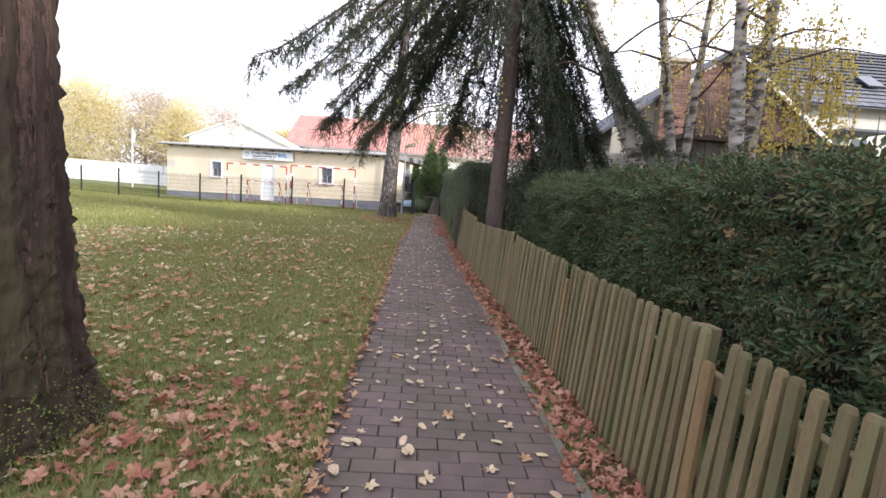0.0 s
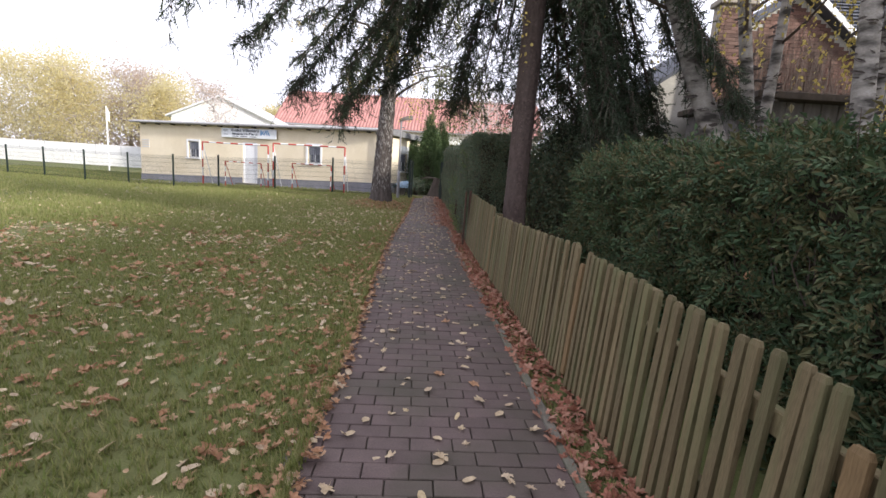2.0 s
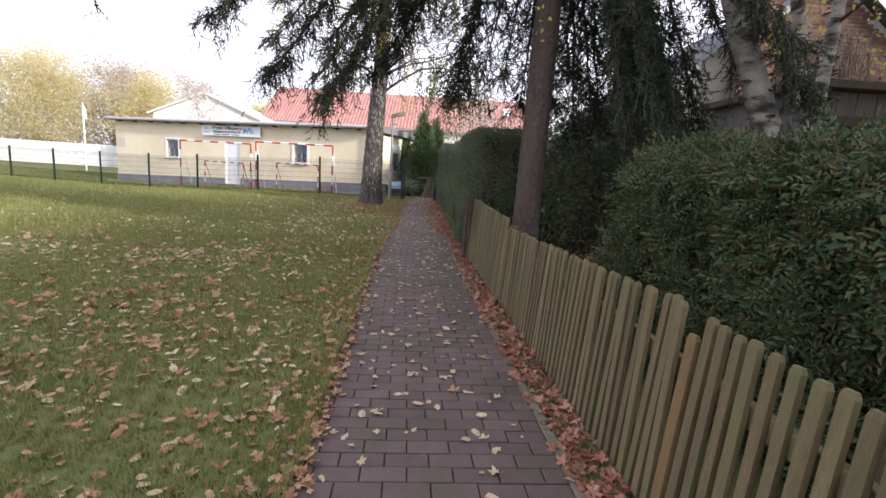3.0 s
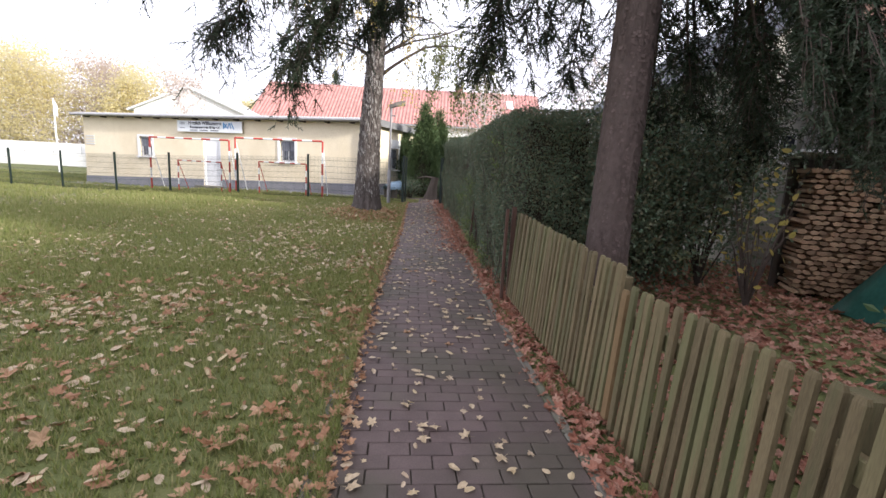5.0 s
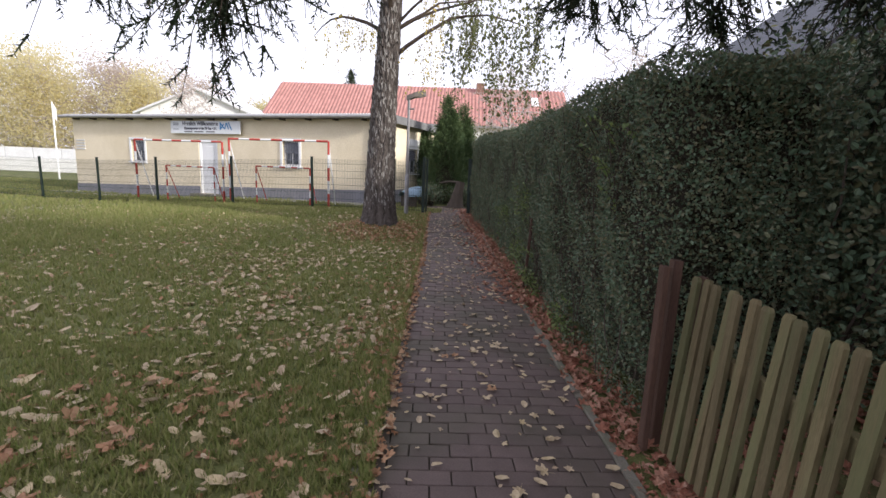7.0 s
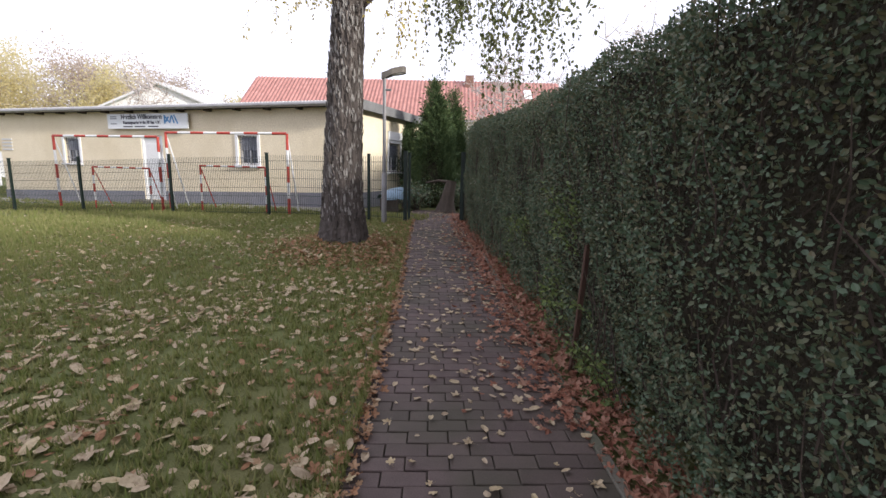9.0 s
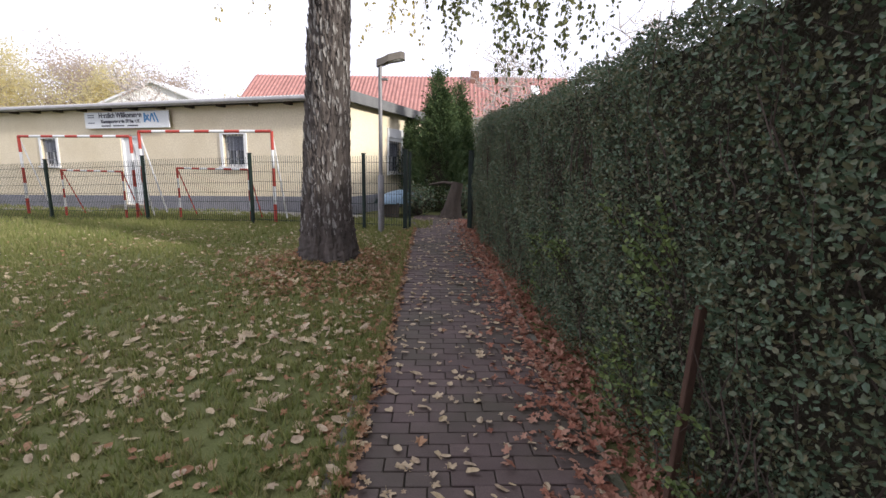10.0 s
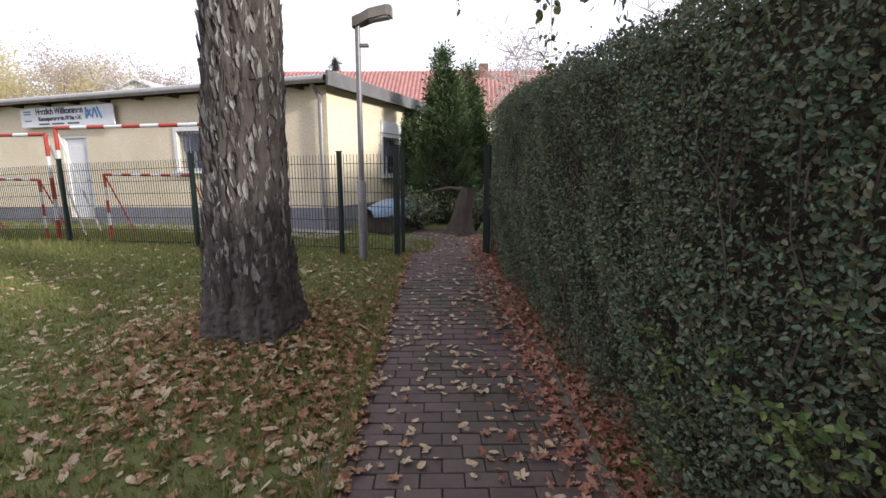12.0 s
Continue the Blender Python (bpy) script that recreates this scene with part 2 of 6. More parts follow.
DARKWOOD = surface("dark_old_wood", (0.05, 0.04, 0.035), (0.1, 0.08, 0.065), 5, 0.9, 0.5, 50, stretch=(3, 3, 0.6))
GREYBOARD = surface("weathered_grey_board", (0.11, 0.1, 0.095), (0.19, 0.175, 0.165), 5, 0.9, 0.5, 50, stretch=(4, 4, 0.5), stain=(0.09, 0.085, 0.08), stain_amount=0.7)
SIGNWHITE = surface("sign_white", (0.66, 0.68, 0.72), (0.72, 0.74, 0.78), 5, 0.4, 0, 50)
SIGNDARK = surface("sign_dark_letter", (0.03, 0.03, 0.05), (0.05, 0.05, 0.07), 5, 0.5, 0, 50)
SIGNBLUE = surface("sign_blue", (0.05, 0.2, 0.45), (0.08, 0.26, 0.52), 5, 0.5, 0, 50)
GRAVEL = surface("yard_gravel", (0.26, 0.25, 0.22), (0.36, 0.34, 0.3), 3, 0.95, 0.6, 60)

# ---- mesh tools ----


def fast_mesh(name, V, F, mat, smooth=False):
    """A mesh from arrays of corners (n,3) and faces (m,k)."""
    V, F = np.asarray(V, dtype=np.float32), np.asarray(F, dtype=np.int32)
    me = bpy.data.meshes.new(name)
    m, k = F.shape
    me.vertices.add(len(V))
    me.vertices.foreach_set("co", V.ravel())
    me.loops.add(m * k)
    me.loops.foreach_set("vertex_index", F.ravel())
    me.polygons.add(m)
    me.polygons.foreach_set("loop_start", np.arange(0, m * k, k, dtype=np.int32))
    me.polygons.foreach_set("use_smooth", np.full(m, bool(smooth)))
    me.materials.append(mat)
    me.update(calc_edges=True)
    return me


def thing(name, at=(0, 0, 0), label="", category="", group="", kind="", turn=0.0):
    ob = new(name)
    ob.empty_display_size = 0.1
    ob.matrix_world = pose(*at, 0, 0, turn)
    return tagged(ob, label, category, group, kind)


JOINED = {"limbs", "twigs", "leaves", "needles", "inner_twigs", "shoots", "bark_plates", "bark_scales", "bark_ridges", "pale_bark", "dark_bark", "sprays", "stems", "roof_tiles", "brickwork", "brick_gable", "crown"}


def child(name, me, parent, label="", m=None):
    ob = new(name, me)
    ob.parent = parent
    if m is not None:
        ob.matrix_local = m
    if name in JOINED:
        tagged(ob, kind="stuff")
    return tagged(ob, label) if label else ob


def to_mesh(name, bm, mat, smooth=False):
    me = bpy.data.meshes.new(name)
    for f in bm.faces:
        f.smooth = smooth
    bm.to_mesh(me)
    bm.free()
    me.materials.append(mat)
    return me


def part(name, bm, mat, parent, label="", smooth=False):
    return child(name, to_mesh(name, bm, mat, smooth), parent, label)


def add_box(bm, x0, x1, y0, y1, z0, z1, bevel=0.0, m=None):
    vs = [bm.verts.new(p) for p in ((x0, y0, z0), (x1, y0, z0), (x1, y1, z0), (x0, y1, z0), (x0, y0, z1), (x1, y0, z1), (x1, y1, z1), (x0, y1, z1))]
    fs = [bm.faces.new([vs[i] for i in q]) for q in ((3, 2, 1, 0), (4, 5, 6, 7), (0, 1, 5, 4), (1, 2, 6, 5), (2, 3, 7, 6), (3, 0, 4, 7))]
    if m is not None:
        bmesh.ops.transform(bm, matrix=m, verts=vs)
    if bevel:
        es = {e for f in fs for e in f.edges}
        bmesh.ops.bevel(bm, geom=list(es), offset=bevel, segments=1, affect="EDGES")


def box(x0, x1, y0, y1, z0, z1, bevel=0.0):
    bm = bmesh.new()
    add_box(bm, x0, x1, y0, y1, z0, z1, bevel)
    return bm


def tube(points, radii, sides=6, cap=True):
    """Corners and quads of a tapered tube along a line of points."""
    P = np.asarray(points, float)
    R = np.asarray(radii, float)
    T = np.gradient(P, axis=0)
    T /= np.linalg.norm(T, axis=1)[:, None] + 1e-9
    ref = np.where(np.abs(T[:, 2:3]) > 0.9, np.array([[1.0, 0, 0]]), np.array([[0, 0, 1.0]]))
    A = np.cross(T, ref)
    A /= np.linalg.norm(A, axis=1)[:, None]
    B = np.cross(T, A)
    ang = np.linspace(0, 2 * np.pi, sides, endpoint=False)
    V = P[:, None] + R[:, None, None] * (np.cos(ang)[None, :, None] * A[:, None] + np.sin(ang)[None, :, None] * B[:, None])
    n = len(P)
    i, j = np.meshgrid(np.arange(n - 1), np.arange(sides), indexing="ij")
    j2 = (j + 1) % sides
    F = np.stack([i * sides + j, i * sides + j2, (i + 1) * sides + j2, (i + 1) * sides + j], -1).reshape(-1, 4)
    return V.reshape(-1, 3), F


class Pile:
    """Gathers corners and faces of many pieces into one mesh."""

    def __init__(self):
        self.v, self.f, self.n = [], [], 0

    def add(self, V, F):
        V = np.asarray(V)
        self.v.append(V)
        self.f.append(np.asarray(F) + self.n)
        self.n += len(V)

    def mesh(self, name, mat, smooth=False):
        return fast_mesh(name, np.concatenate(self.v), np.concatenate(self.f), mat, smooth)


def frames_of(dirs, ups):
    """Turning matrices (n,3,3) whose columns are side, along (dirs), up."""
    D = dirs / (np.linalg.norm(dirs, axis=1)[:, None] + 1e-9)
    S = np.cross(D, ups)
    S /= np.linalg.norm(S, axis=1)[:, None] + 1e-9
    U = np.cross(S, D)
    return np.stack([S, D, U], axis=2)


def spread(TV, TF, places, turns, sizes):
    """Copies of a small template, joined."""
    TV, TF = np.asarray(TV, float), np.asarray(TF, int)
    V = np.einsum("nij,kj->nki", turns, TV) * np.asarray(sizes)[:, None, None] + places[:, None]
    F = TF[None] + (np.arange(len(places)) * len(TV))[:, None, None]
    return V.reshape(-1, 3), F.reshape(-1, TF.shape[1])


rng = np.random.default_rng(7)


def unit(n):
    v = rng.normal(size=(n, 3))
    return v / np.linalg.norm(v, axis=1)[:, None]


# leaf templates: an ovate leaf folded along its rib, a lobed leaf, a flat frond, a needle twig
OVATE_V = [(0, 0, 0), (0.3, 0.3, 0.07), (0.24, 0.72, 0.07), (0, 1, 0), (-0.24, 0.72, 0.07), (-0.3, 0.3, 0.07)]
OVATE_F = [(0, 1, 2, 3), (0, 3, 4, 5)]
DIAMOND_V, DIAMOND_F = [(0, 0, 0), (0.32, 0.5, 0.06), (0, 1, 0), (-0.32, 0.5, 0.06)], [(0, 1, 2, 3)]


def lobed(seed=0, lobes=5):
    """A crumpled lobed leaf with a short stalk."""
    rl = random.Random(seed)
    V, F = [(0, 0.42, -0.04)], []
    k = lobes * 3
    for i in range(k):
        a = -math.pi / 2 + 2 * math.pi * i / k
        lobe = 0.5 + 0.5 * math.cos(lobes * (a + math.pi / 2) + math.pi)
        long = 0.62 + 0.38 * max(0.0, math.cos(a - math.pi / 2)) ** 0.5
        r = (0.26 + 0.3 * lobe * rl.uniform(0.7, 1.1)) * long * (0.75 if i in (0, 1, k - 1) else 1.0)
        V.append((r * math.cos(a) * 1.1, 0.42 + r * math.sin(a), rl.uniform(-0.03, 0.1) + 0.35 * r * r * rl.uniform(0.2, 1.6)))
    for i in range(k):
        F.append((0, 1 + i, 1 + (i + 1) % k))
    V += [(-0.012, 0.2, 0.0), (0.012, 0.2, 0.0), (0.03, -0.16, 0.05)]
    F.append((k + 1, k + 2, k + 3))
    return V, F


def frond(n=8, wid=0.042):
    V, F = [], []
    for i in range(n):
        t = i / (n - 1)
        side = 1 if i % 2 else -1
        y0, ln = 0.75 * t, 0.42 * (1 - 0.55 * t)
        dx, dy = side * 0.75 * ln, 0.65 * ln
        if i == n - 1:
            dx, dy = 0, 0.35
        b = len(V)
        px, py = -dy * wid / (ln + 1e-6) * 1.0, dx * wid / (ln + 1e-6)
        V += [(0, y0, 0), (dx * 0.55 + px, y0 + dy * 0.55 + py, 0.04), (dx, y0 + dy, -0.05 * t), (dx * 0.55 - px, y0 + dy * 0.55 - py, 0.04)]
        F.append((b, b + 1, b + 2, b + 3))
    return V, F


def needles(n=11):
    V, F = [], []
    for i in range(n):
        t = i / n
        a = i * 2.4
        b = len(V)
        sx, sz = math.cos(a), math.sin(a)
        V += [(-0.035 * sz, t - 0.02, 0.035 * sx), (0.035 * sz, t + 0.05, -0.035 * sx), (0.2 * sx, t + 0.17, 0.2 * sz)]
        F.append((b, b + 1, b + 2))
    b = len(V)
    V += [(-0.05, 0, 0), (0.05, 0, 0), (0, 1.08, 0)]
    F.append((b, b + 1, b + 2))
    return V, F


# ---- the ground ----


def smooth_step(t):
    t = np.clip(t, 0, 1)
    return t * t * (3 - 2 * t)


def gz(x, y):
    """Height of the ground."""
    x, y = np.asarray(x, float), np.asarray(y, float)
    z = 0.15 * smooth_step((y - 17) / 5)
    z = z - 0.36 * smooth_step((-x - 3) / 13) * smooth_step((y - 15) / 7)
    away = np.clip((-0.42 - ((x - 0.62) * 0.997 + y * 0.0777)) / 0.45, 0, 1)
    z = z + 0.16 * away * np.exp(-((x + 2.2) ** 2 + (y - 18.85) ** 2) / 0.8)
    return z


# the path's own axes: s along it, w to its right
PX, PD, PR = 0.62, Vector((-0.0777, 0.997)), Vector((0.997, 0.0777))
PATH_TURN = math.degrees(math.atan2(0.0777, 0.997))


def bend(s):
    """How far the path strays to the right of its straight axis."""
    f = np.interp(np.asarray(s, float)[..., None] + np.linspace(-1.2, 1.2, 7), [0, 7, 9.5, 12, 14, 16, 18, 22, 26], [0.05, 0.05, -0.01, 0.0, 0.08, 0.15, 0.2, 0.29, 0.36]).mean(-1)
    return f


def bend_turn(s):
    return -math.degrees(math.atan(float(bend(s + 0.5) - bend(s - 0.5))))


def on_path(s, w):
    w = w + bend(s)
    return PX + s * PD.x + w * PR.x, s * PD.y + w * PR.y


def path_w(x, y):
    return (x - PX) * PR.x + y * PR.y - bend((x - PX) * PD.x + y * PD.y)


def axis_steps(near0, near1, step, reach):
    mid = np.arange(near0, near1 + step / 2, step)
    grow = np.cumsum(np.geomspace(step, reach / 3, 26))
    return np.concatenate([near0 - grow[::-1], mid, near1 + grow])


gx, gy = axis_steps(-14, 8, 0.3, 900), axis_steps(-3, 34, 0.3, 900)
GX, GY = np.meshgrid(gx, gy)
bumps = 0.012 * (np.sin(GX * 2.3 + 1.7 * np.sin(GY * 1.1)) + np.sin(GY * 2.9 + GX))
bumps *= np.clip((np.abs(path_w(GX, GY)) - 0.7) / 0.8, 0, 1)
GZ = gz(GX, GY) - 0.035 + bumps
nyy, nxx = GX.shape
ii, jj = np.meshgrid(np.arange(nyy - 1), np.arange(nxx - 1), indexing="ij")
GF = np.stack([ii * nxx + jj, ii * nxx + jj + 1, (ii + 1) * nxx + jj + 1, (ii + 1) * nxx + jj], -1).reshape(-1, 4)
ground = new("ground", fast_mesh("ground", np.stack([GX, GY, GZ], -1).reshape(-1, 3), GF, LAWN, True))
tagged(ground, "autumn lawn of short green and yellowed grass", "ground", kind="structure")

# ---- the path ----
S0, S1 = -3.0, 24.6


def strip(name, w0, w1, s0, s1, dz, mat, step=0.5, thick=0.06):
    """A band along the path that follows the ground."""
    ss = np.arange(s0, s1 + step / 2, step)
    V, F = [], []
    for s in ss:
        for w in (w0, w1):
            x, y = on_path(s, w)
            z = float(0.15 * smooth_step((y - 17) / 5))
            V += [(x, y, z + dz), (x, y, z + dz - thick)]
    for i in range(len(ss) - 1):
        a, b = 4 * i, 4 * i + 4
        F += [(a, a + 2, b + 2, b), (a + 3, a + 1, b + 1, b + 3), (a + 1, a, b, b + 1), (a + 2, a + 3, b + 3, b + 2)]
    return fast_mesh(name, V, F, mat)


path = tagged(new("path", strip("path", -0.6, 0.6, S0, S1, -0.012, SAND)), "brown clinker brick footpath strewn with leaves", "path", kind="structure")

# ---- picket fence ----
def picket_mesh(name, w, d, h, mat):
    bm = bmesh.new()
    add_box(bm, -d / 2, d / 2, -w / 2, w / 2, 0, h, 0.0)
    top = [v for v in bm.verts if v.co.z > h - 1e-4]
    for v in top:
        v.co.y *= 0.72
        v.co.x *= 0.72
    ring = bmesh.ops.bisect_plane(bm, geom=bm.verts[:] + bm.edges[:] + bm.faces[:], plane_co=(0, 0, h - 0.018), plane_no=(0, 0, 1))["geom_cut"]
    for v in ring:
        if isinstance(v, bmesh.types.BMVert):
            v.co.x = math.copysign(d / 2, v.co.x)
            v.co.y = math.copysign(w / 2, v.co.y)
    return to_mesh(name, bm, mat)


def fence_x(y):
    return 1.10 - 0.0935 * (y - 5.7)


PY0, PY1, PSTEP = -1.6, 11.42, 0.0715


def fence_top(y):
    """Height of the picket tops, section by section."""
    return float(np.interp(y, [-2, 2.74, 2.75, 4.3, 6.09, 6.1, 7.4, 9.11, 9.12, 11.5], [0.76, 0.78, 0.795, 0.805, 0.845, 0.875, 0.825, 0.785, 0.86, 0.93]))


fence = thing("picket_fence", (fence_x(-1.6), -1.6, 0), "low weathered greenish wooden picket fence along the path", "fence")
pk = [picket_mesh("picket", w, 0.021, 0.87, PICKET) for w in (0.038, 0.04, 0.042)]
pk_new = picket_mesh("picket", 0.052, 0.021, 0.72, PICKET_NEW)
prnd = random.Random(5)
gaps = [2.72, 4.29, 6.09, 9.08]
y = PY0
k = 0
while y < PY1:
    me, lab, z = pk[k % 3], "", fence_top(y) - 0.87 + prnd.uniform(-0.008, 0.008)
    if gaps and y > gaps[0]:
        gaps.pop(0)
        me, lab, z = pk_new, "orange-brown short picket", fence_top(y) - 0.83
    child("picket", me, fence, lab, pose(fence_x(y) - fence_x(-1.6), y + 1.6, z, prnd.uniform(-1.2, 1.2), 3.6 + prnd.uniform(-0.8, 0.8), 5.3))
    y += PSTEP + prnd.uniform(-0.004, 0.004)
    k += 1
flen = PY1 - PY0
for h in (0.2, 0.6):
    bm = bmesh.new()
    add_box(bm, 0.022, 0.062, 0, flen + 0.03, h - 0.04, h + 0.04, 0.004)
    for v in bm.verts:
        v.co.x += -0.0935 * v.co.y + h * math.tan(radians(3.6))
    part("rail", bm, PICKET, fence)
for yy in (0.4, 3.0, 5.55, 8.0, 9.4):
    bm = box(0.065, 0.15, -0.045, 0.045, -0.02, 0.78, 0.006)
    bmesh.ops.transform(bm, matrix=pose(fence_x(yy) - fence_x(-1.6), yy + 1.6, 0, 0, 3.6, 5.3), verts=bm.verts)
    part("post", bm, PICKET, fence)

posts = thing("fence_post", (0.56, 11.52, 0), "dark red-brown wooden post at the end of a hedge", "post")
for dx, dy, w, h in ((-0.05, 0.0, 0.03, 0.95), (0.03, 0.06, 0.045, 0.97), (0.15, 0.02, 0.028, 0.9)):
    bm = box(dx - w / 2, dx + w / 2, dy - 0.03, dy + 0.03, 0, h, 0.004)
    part("board", bm, BROWN_WOOD, posts)

# ---- mesh fence with posts ----
FA, FU, FN = Vector((-2.33, 22.08)), Vector((-0.9752, 0.2214)), Vector((0.2214, 0.9752))
FTURN = math.degrees(math.atan2(FU.y, FU.x))


def along_fence(u, off=0.0):
    p = FA + FU * u + FN * off
    return p.x, p.y


def fence_post(height=1.42, size=0.06):
    bm = box(-size / 2, size / 2, -size / 2, size / 2, -0.05, height, 0.006)
    add_box(bm, -size / 2 - 0.006, size / 2 + 0.006, -size / 2 - 0.006, size / 2 + 0.006, height, height + 0.015)
    return to_mesh("post", bm, GREEN_STEEL)


def wire_panel(length, h):
    P = Pile()
    box_v = np.array([(x, y, z) for z in (0, 1) for x, y in ((-.5, -.5), (.5, -.5), (.5, .5), (-.5, .5))])
    box_f = np.array([(0, 1, 5, 4), (1, 2, 6, 5), (2, 3, 7, 6), (3, 0, 4, 7)])
    n = int(length / 0.05)
    for i in range(n + 1):
        P.add(box_v * (0.006, 0.006, h) + (i * length / n, 0, 0.03), box_f)
    zs = np.arange(0.06, h, 0.2)
    for z in zs:
        for s in (-0.007, 0.007):
            V = box_v[:, [2, 0, 1]] * (length, 0.008, 0.008) + (0, s, z)
            P.add(V, box_f)
    return P.mesh("mesh_panel", GREEN_STEEL)


wire_fence = thing("mesh_fence", (FA.x, FA.y, 0), "dark green double-wire mesh fence across the lawn", "fence", turn=FTURN)
us = [0.0, 2.56, 5.32, 8.2, 10.65, 13.25, 15.9, 18.5, 21.0, 23.6, 26.2]
pm = fence_post()
wm = {}
for i, u in enumerate(us):
    z = float(gz(*along_fence(u)))
    child("post", pm, wire_fence, "", pose(u, 0, z))
    nxt = us[i + 1] if i + 1 < len(us) else None
    if nxt:
        ln = round(nxt - u - 0.06, 2)
        if ln not in wm:
            wm[ln] = wire_panel(ln, 1.36)
        zb = float(gz(*along_fence(nxt)))
        child("mesh_panel", wm[ln], wire_fence, "", pose(u + 0.03, -0.035, (z + zb) / 2, 0, -math.degrees(math.atan2(zb - z, ln))))
child("mesh_panel", wire_panel(0.72, 1.36), wire_fence, "", pose(-0.77, -0.035, 0.15))
zg = float(gz(-1.54, 21.4))
child("gate_post", fence_post(1.5, 0.075), wire_fence, "thick dark green gate post", pose(-0.86, 0, zg))
child("gate_post", fence_post(1.46, 0.045), wire_fence, "thin dark green gate post", pose(-0.96, 0.03, zg))
right_post = new("gate_post", fence_post(1.5, 0.09))
right_post.matrix_world = pose(-0.24, 21.95, float(gz(-0.24, 21.95)), 0, 0, FTURN)
tagged(right_post, "dark green steel gate post in front of the hedge", "gate post")

# ---- goals behind the fence ----
def goal(name, width, height, depth, r, label):
    ob = thing(name, label=label, category="goal", group="goals behind the fence")
    for nm, a, b, bands in (("side_post", (0, 0, 0), (0, 0, height), 5), ("side_post", (width, 0, 0), (width, 0, height), 5), ("crossbar", (0, 0, height), (width, 0, height), 9)):
        p = child(nm, fast_mesh(nm, *tube([a, b], [r, r], 10), WHITE, True), ob, "white pipe with red bands")
        a, b = Vector(a), Vector(b)
        for i in range(0, bands, 2):
            child("red_band", fast_mesh("red_band", *tube([a.lerp(b, i / bands), a.lerp(b, (i + 1) / bands)], [r * 1.05] * 2, 10), RED_PAINT, True), p)
    for x in (0, width):
        V, F = tube([(x, 0, height), (x * 0.96 + 0.05, -depth, 0.03)], [r * 0.6] * 2, 6)
        child("stay", fast_mesh("stay", V, F, WHITE if height > 1.5 else RED_PAINT, True), ob)
    return ob


def put_goal(ob, u, off, tilt=0.0):
    x, y_ = along_fence(u, off)
    ob.matrix_world = pose(x, y_, float(gz(x, y_)) - 0.01, 0, 0, FTURN + tilt)


g1 = goal("football_goal", 3.4, 1.88, 0.5, 0.031, "large red and white striped steel goal on the grass")
put_goal(g1, 2.1, 0.14)
g2 = copy_thing(g1, g1.matrix_world)
put_goal(g2, 5.75, 0.14)
g3 = goal("small_goal", 1.85, 1.1, 0.45, 0.022, "small red and white goal standing behind the mesh fence")
put_goal(g3, 2.75, 0.2)
g4 = copy_thing(g3, g3.matrix_world)
put_goal(g4, 6.15, 0.2)

# ---- clubhouse ----
BX, BY = -3.14, 24.35
BTURN = 162.0          # local x runs along the front to the left, local y back (negative), z up
BZ = 0.0
HL, HD, HH = 14.9, 5.0, 2.86
club = thing("clubhouse", (BX, BY, BZ), "low cream rendered clubhouse with grey plinth and flat roof", "building", turn=BTURN)
# in these local axes "back" is -y
def wall_with_holes(x0, x1, z0, z1, y0, y1, holes):
    """A wall along x with real openings (x0,x1,z0,z1)."""
    bm = bmesh.new()
    xs = sorted({x0, x1, *[h[0] for h in holes], *[h[1] for h in holes]})
    zs = sorted({z0, z1, *[h[2] for h in holes], *[h[3] for h in holes]})
    for i in range(len(xs) - 1):
        for j in range(len(zs) - 1):
            cx, cz = (xs[i] + xs[i + 1]) / 2, (zs[j] + zs[j + 1]) / 2
            if any(h[0] < cx < h[1] and h[2] < cz < h[3] for h in holes):
                continue
            add_box(bm, xs[i], xs[i + 1], y0, y1, zs[j], zs[j + 1])
    bmesh.ops.remove_doubles(bm, verts=bm.verts, dist=1e-4)
    bm.verts.index_update()
    seen = {}
    for f in bm.faces:
        seen.setdefault(tuple(sorted(v.index for v in f.verts)), []).append(f)
    bmesh.ops.delete(bm, geom=[f for fs in seen.values() if len(fs) > 1 for f in fs], context="FACES")
    return bm


W1, W2, DR = (10.65, 11.4, 1.16, 2.03), (3.16, 3.87, 1.26, 2.11), (6.85, 7.78, 0.06, 2.1)
SW = (1.85, 2.7, 1.15, 2.05)
part("front_wall", wall_with_holes(0, HL, -0.5, HH, -0.3, 0.0, [W1, W2, DR]), RENDER, club, "cream rendered wall, rough in patches")
bm = wall_with_holes(0, HD, 0, HH - 0.02, 0, 0.3, [SW])
bmesh.ops.transform(bm, matrix=pose(0.3, -0.3, 0, 0, 0, -90), verts=bm.verts)
for v in bm.verts:
    v.co.x -= 0.3
part("side_wall", bm, RENDER, club)
part("side_wall", box(HL - 0.3, HL, -HD, -0.3, -0.5, HH - 0.02), RENDER, club)
part("back_wall", box(0.3, HL - 0.3, -HD, -HD + 0.3, 0, HH - 0.02), RENDER, club)
for x0, x1 in ((-0.02, DR[0]), (DR[1], HL + 0.02)):
    bm = box(x0, x1, 0.002, 0.025, -0.5, 0.58, 0.004)
    for v in bm.verts:
        if v.co.z > 0:
            v.co.z -= 0.032 * v.co.x       # the plinth steps down with the ground
    part("plinth", bm, PLINTH, club)
part("plinth", box(-0.025, -0.002, -HD, 0.0, -0.3, 0.58, 0.004), PLINTH, club)
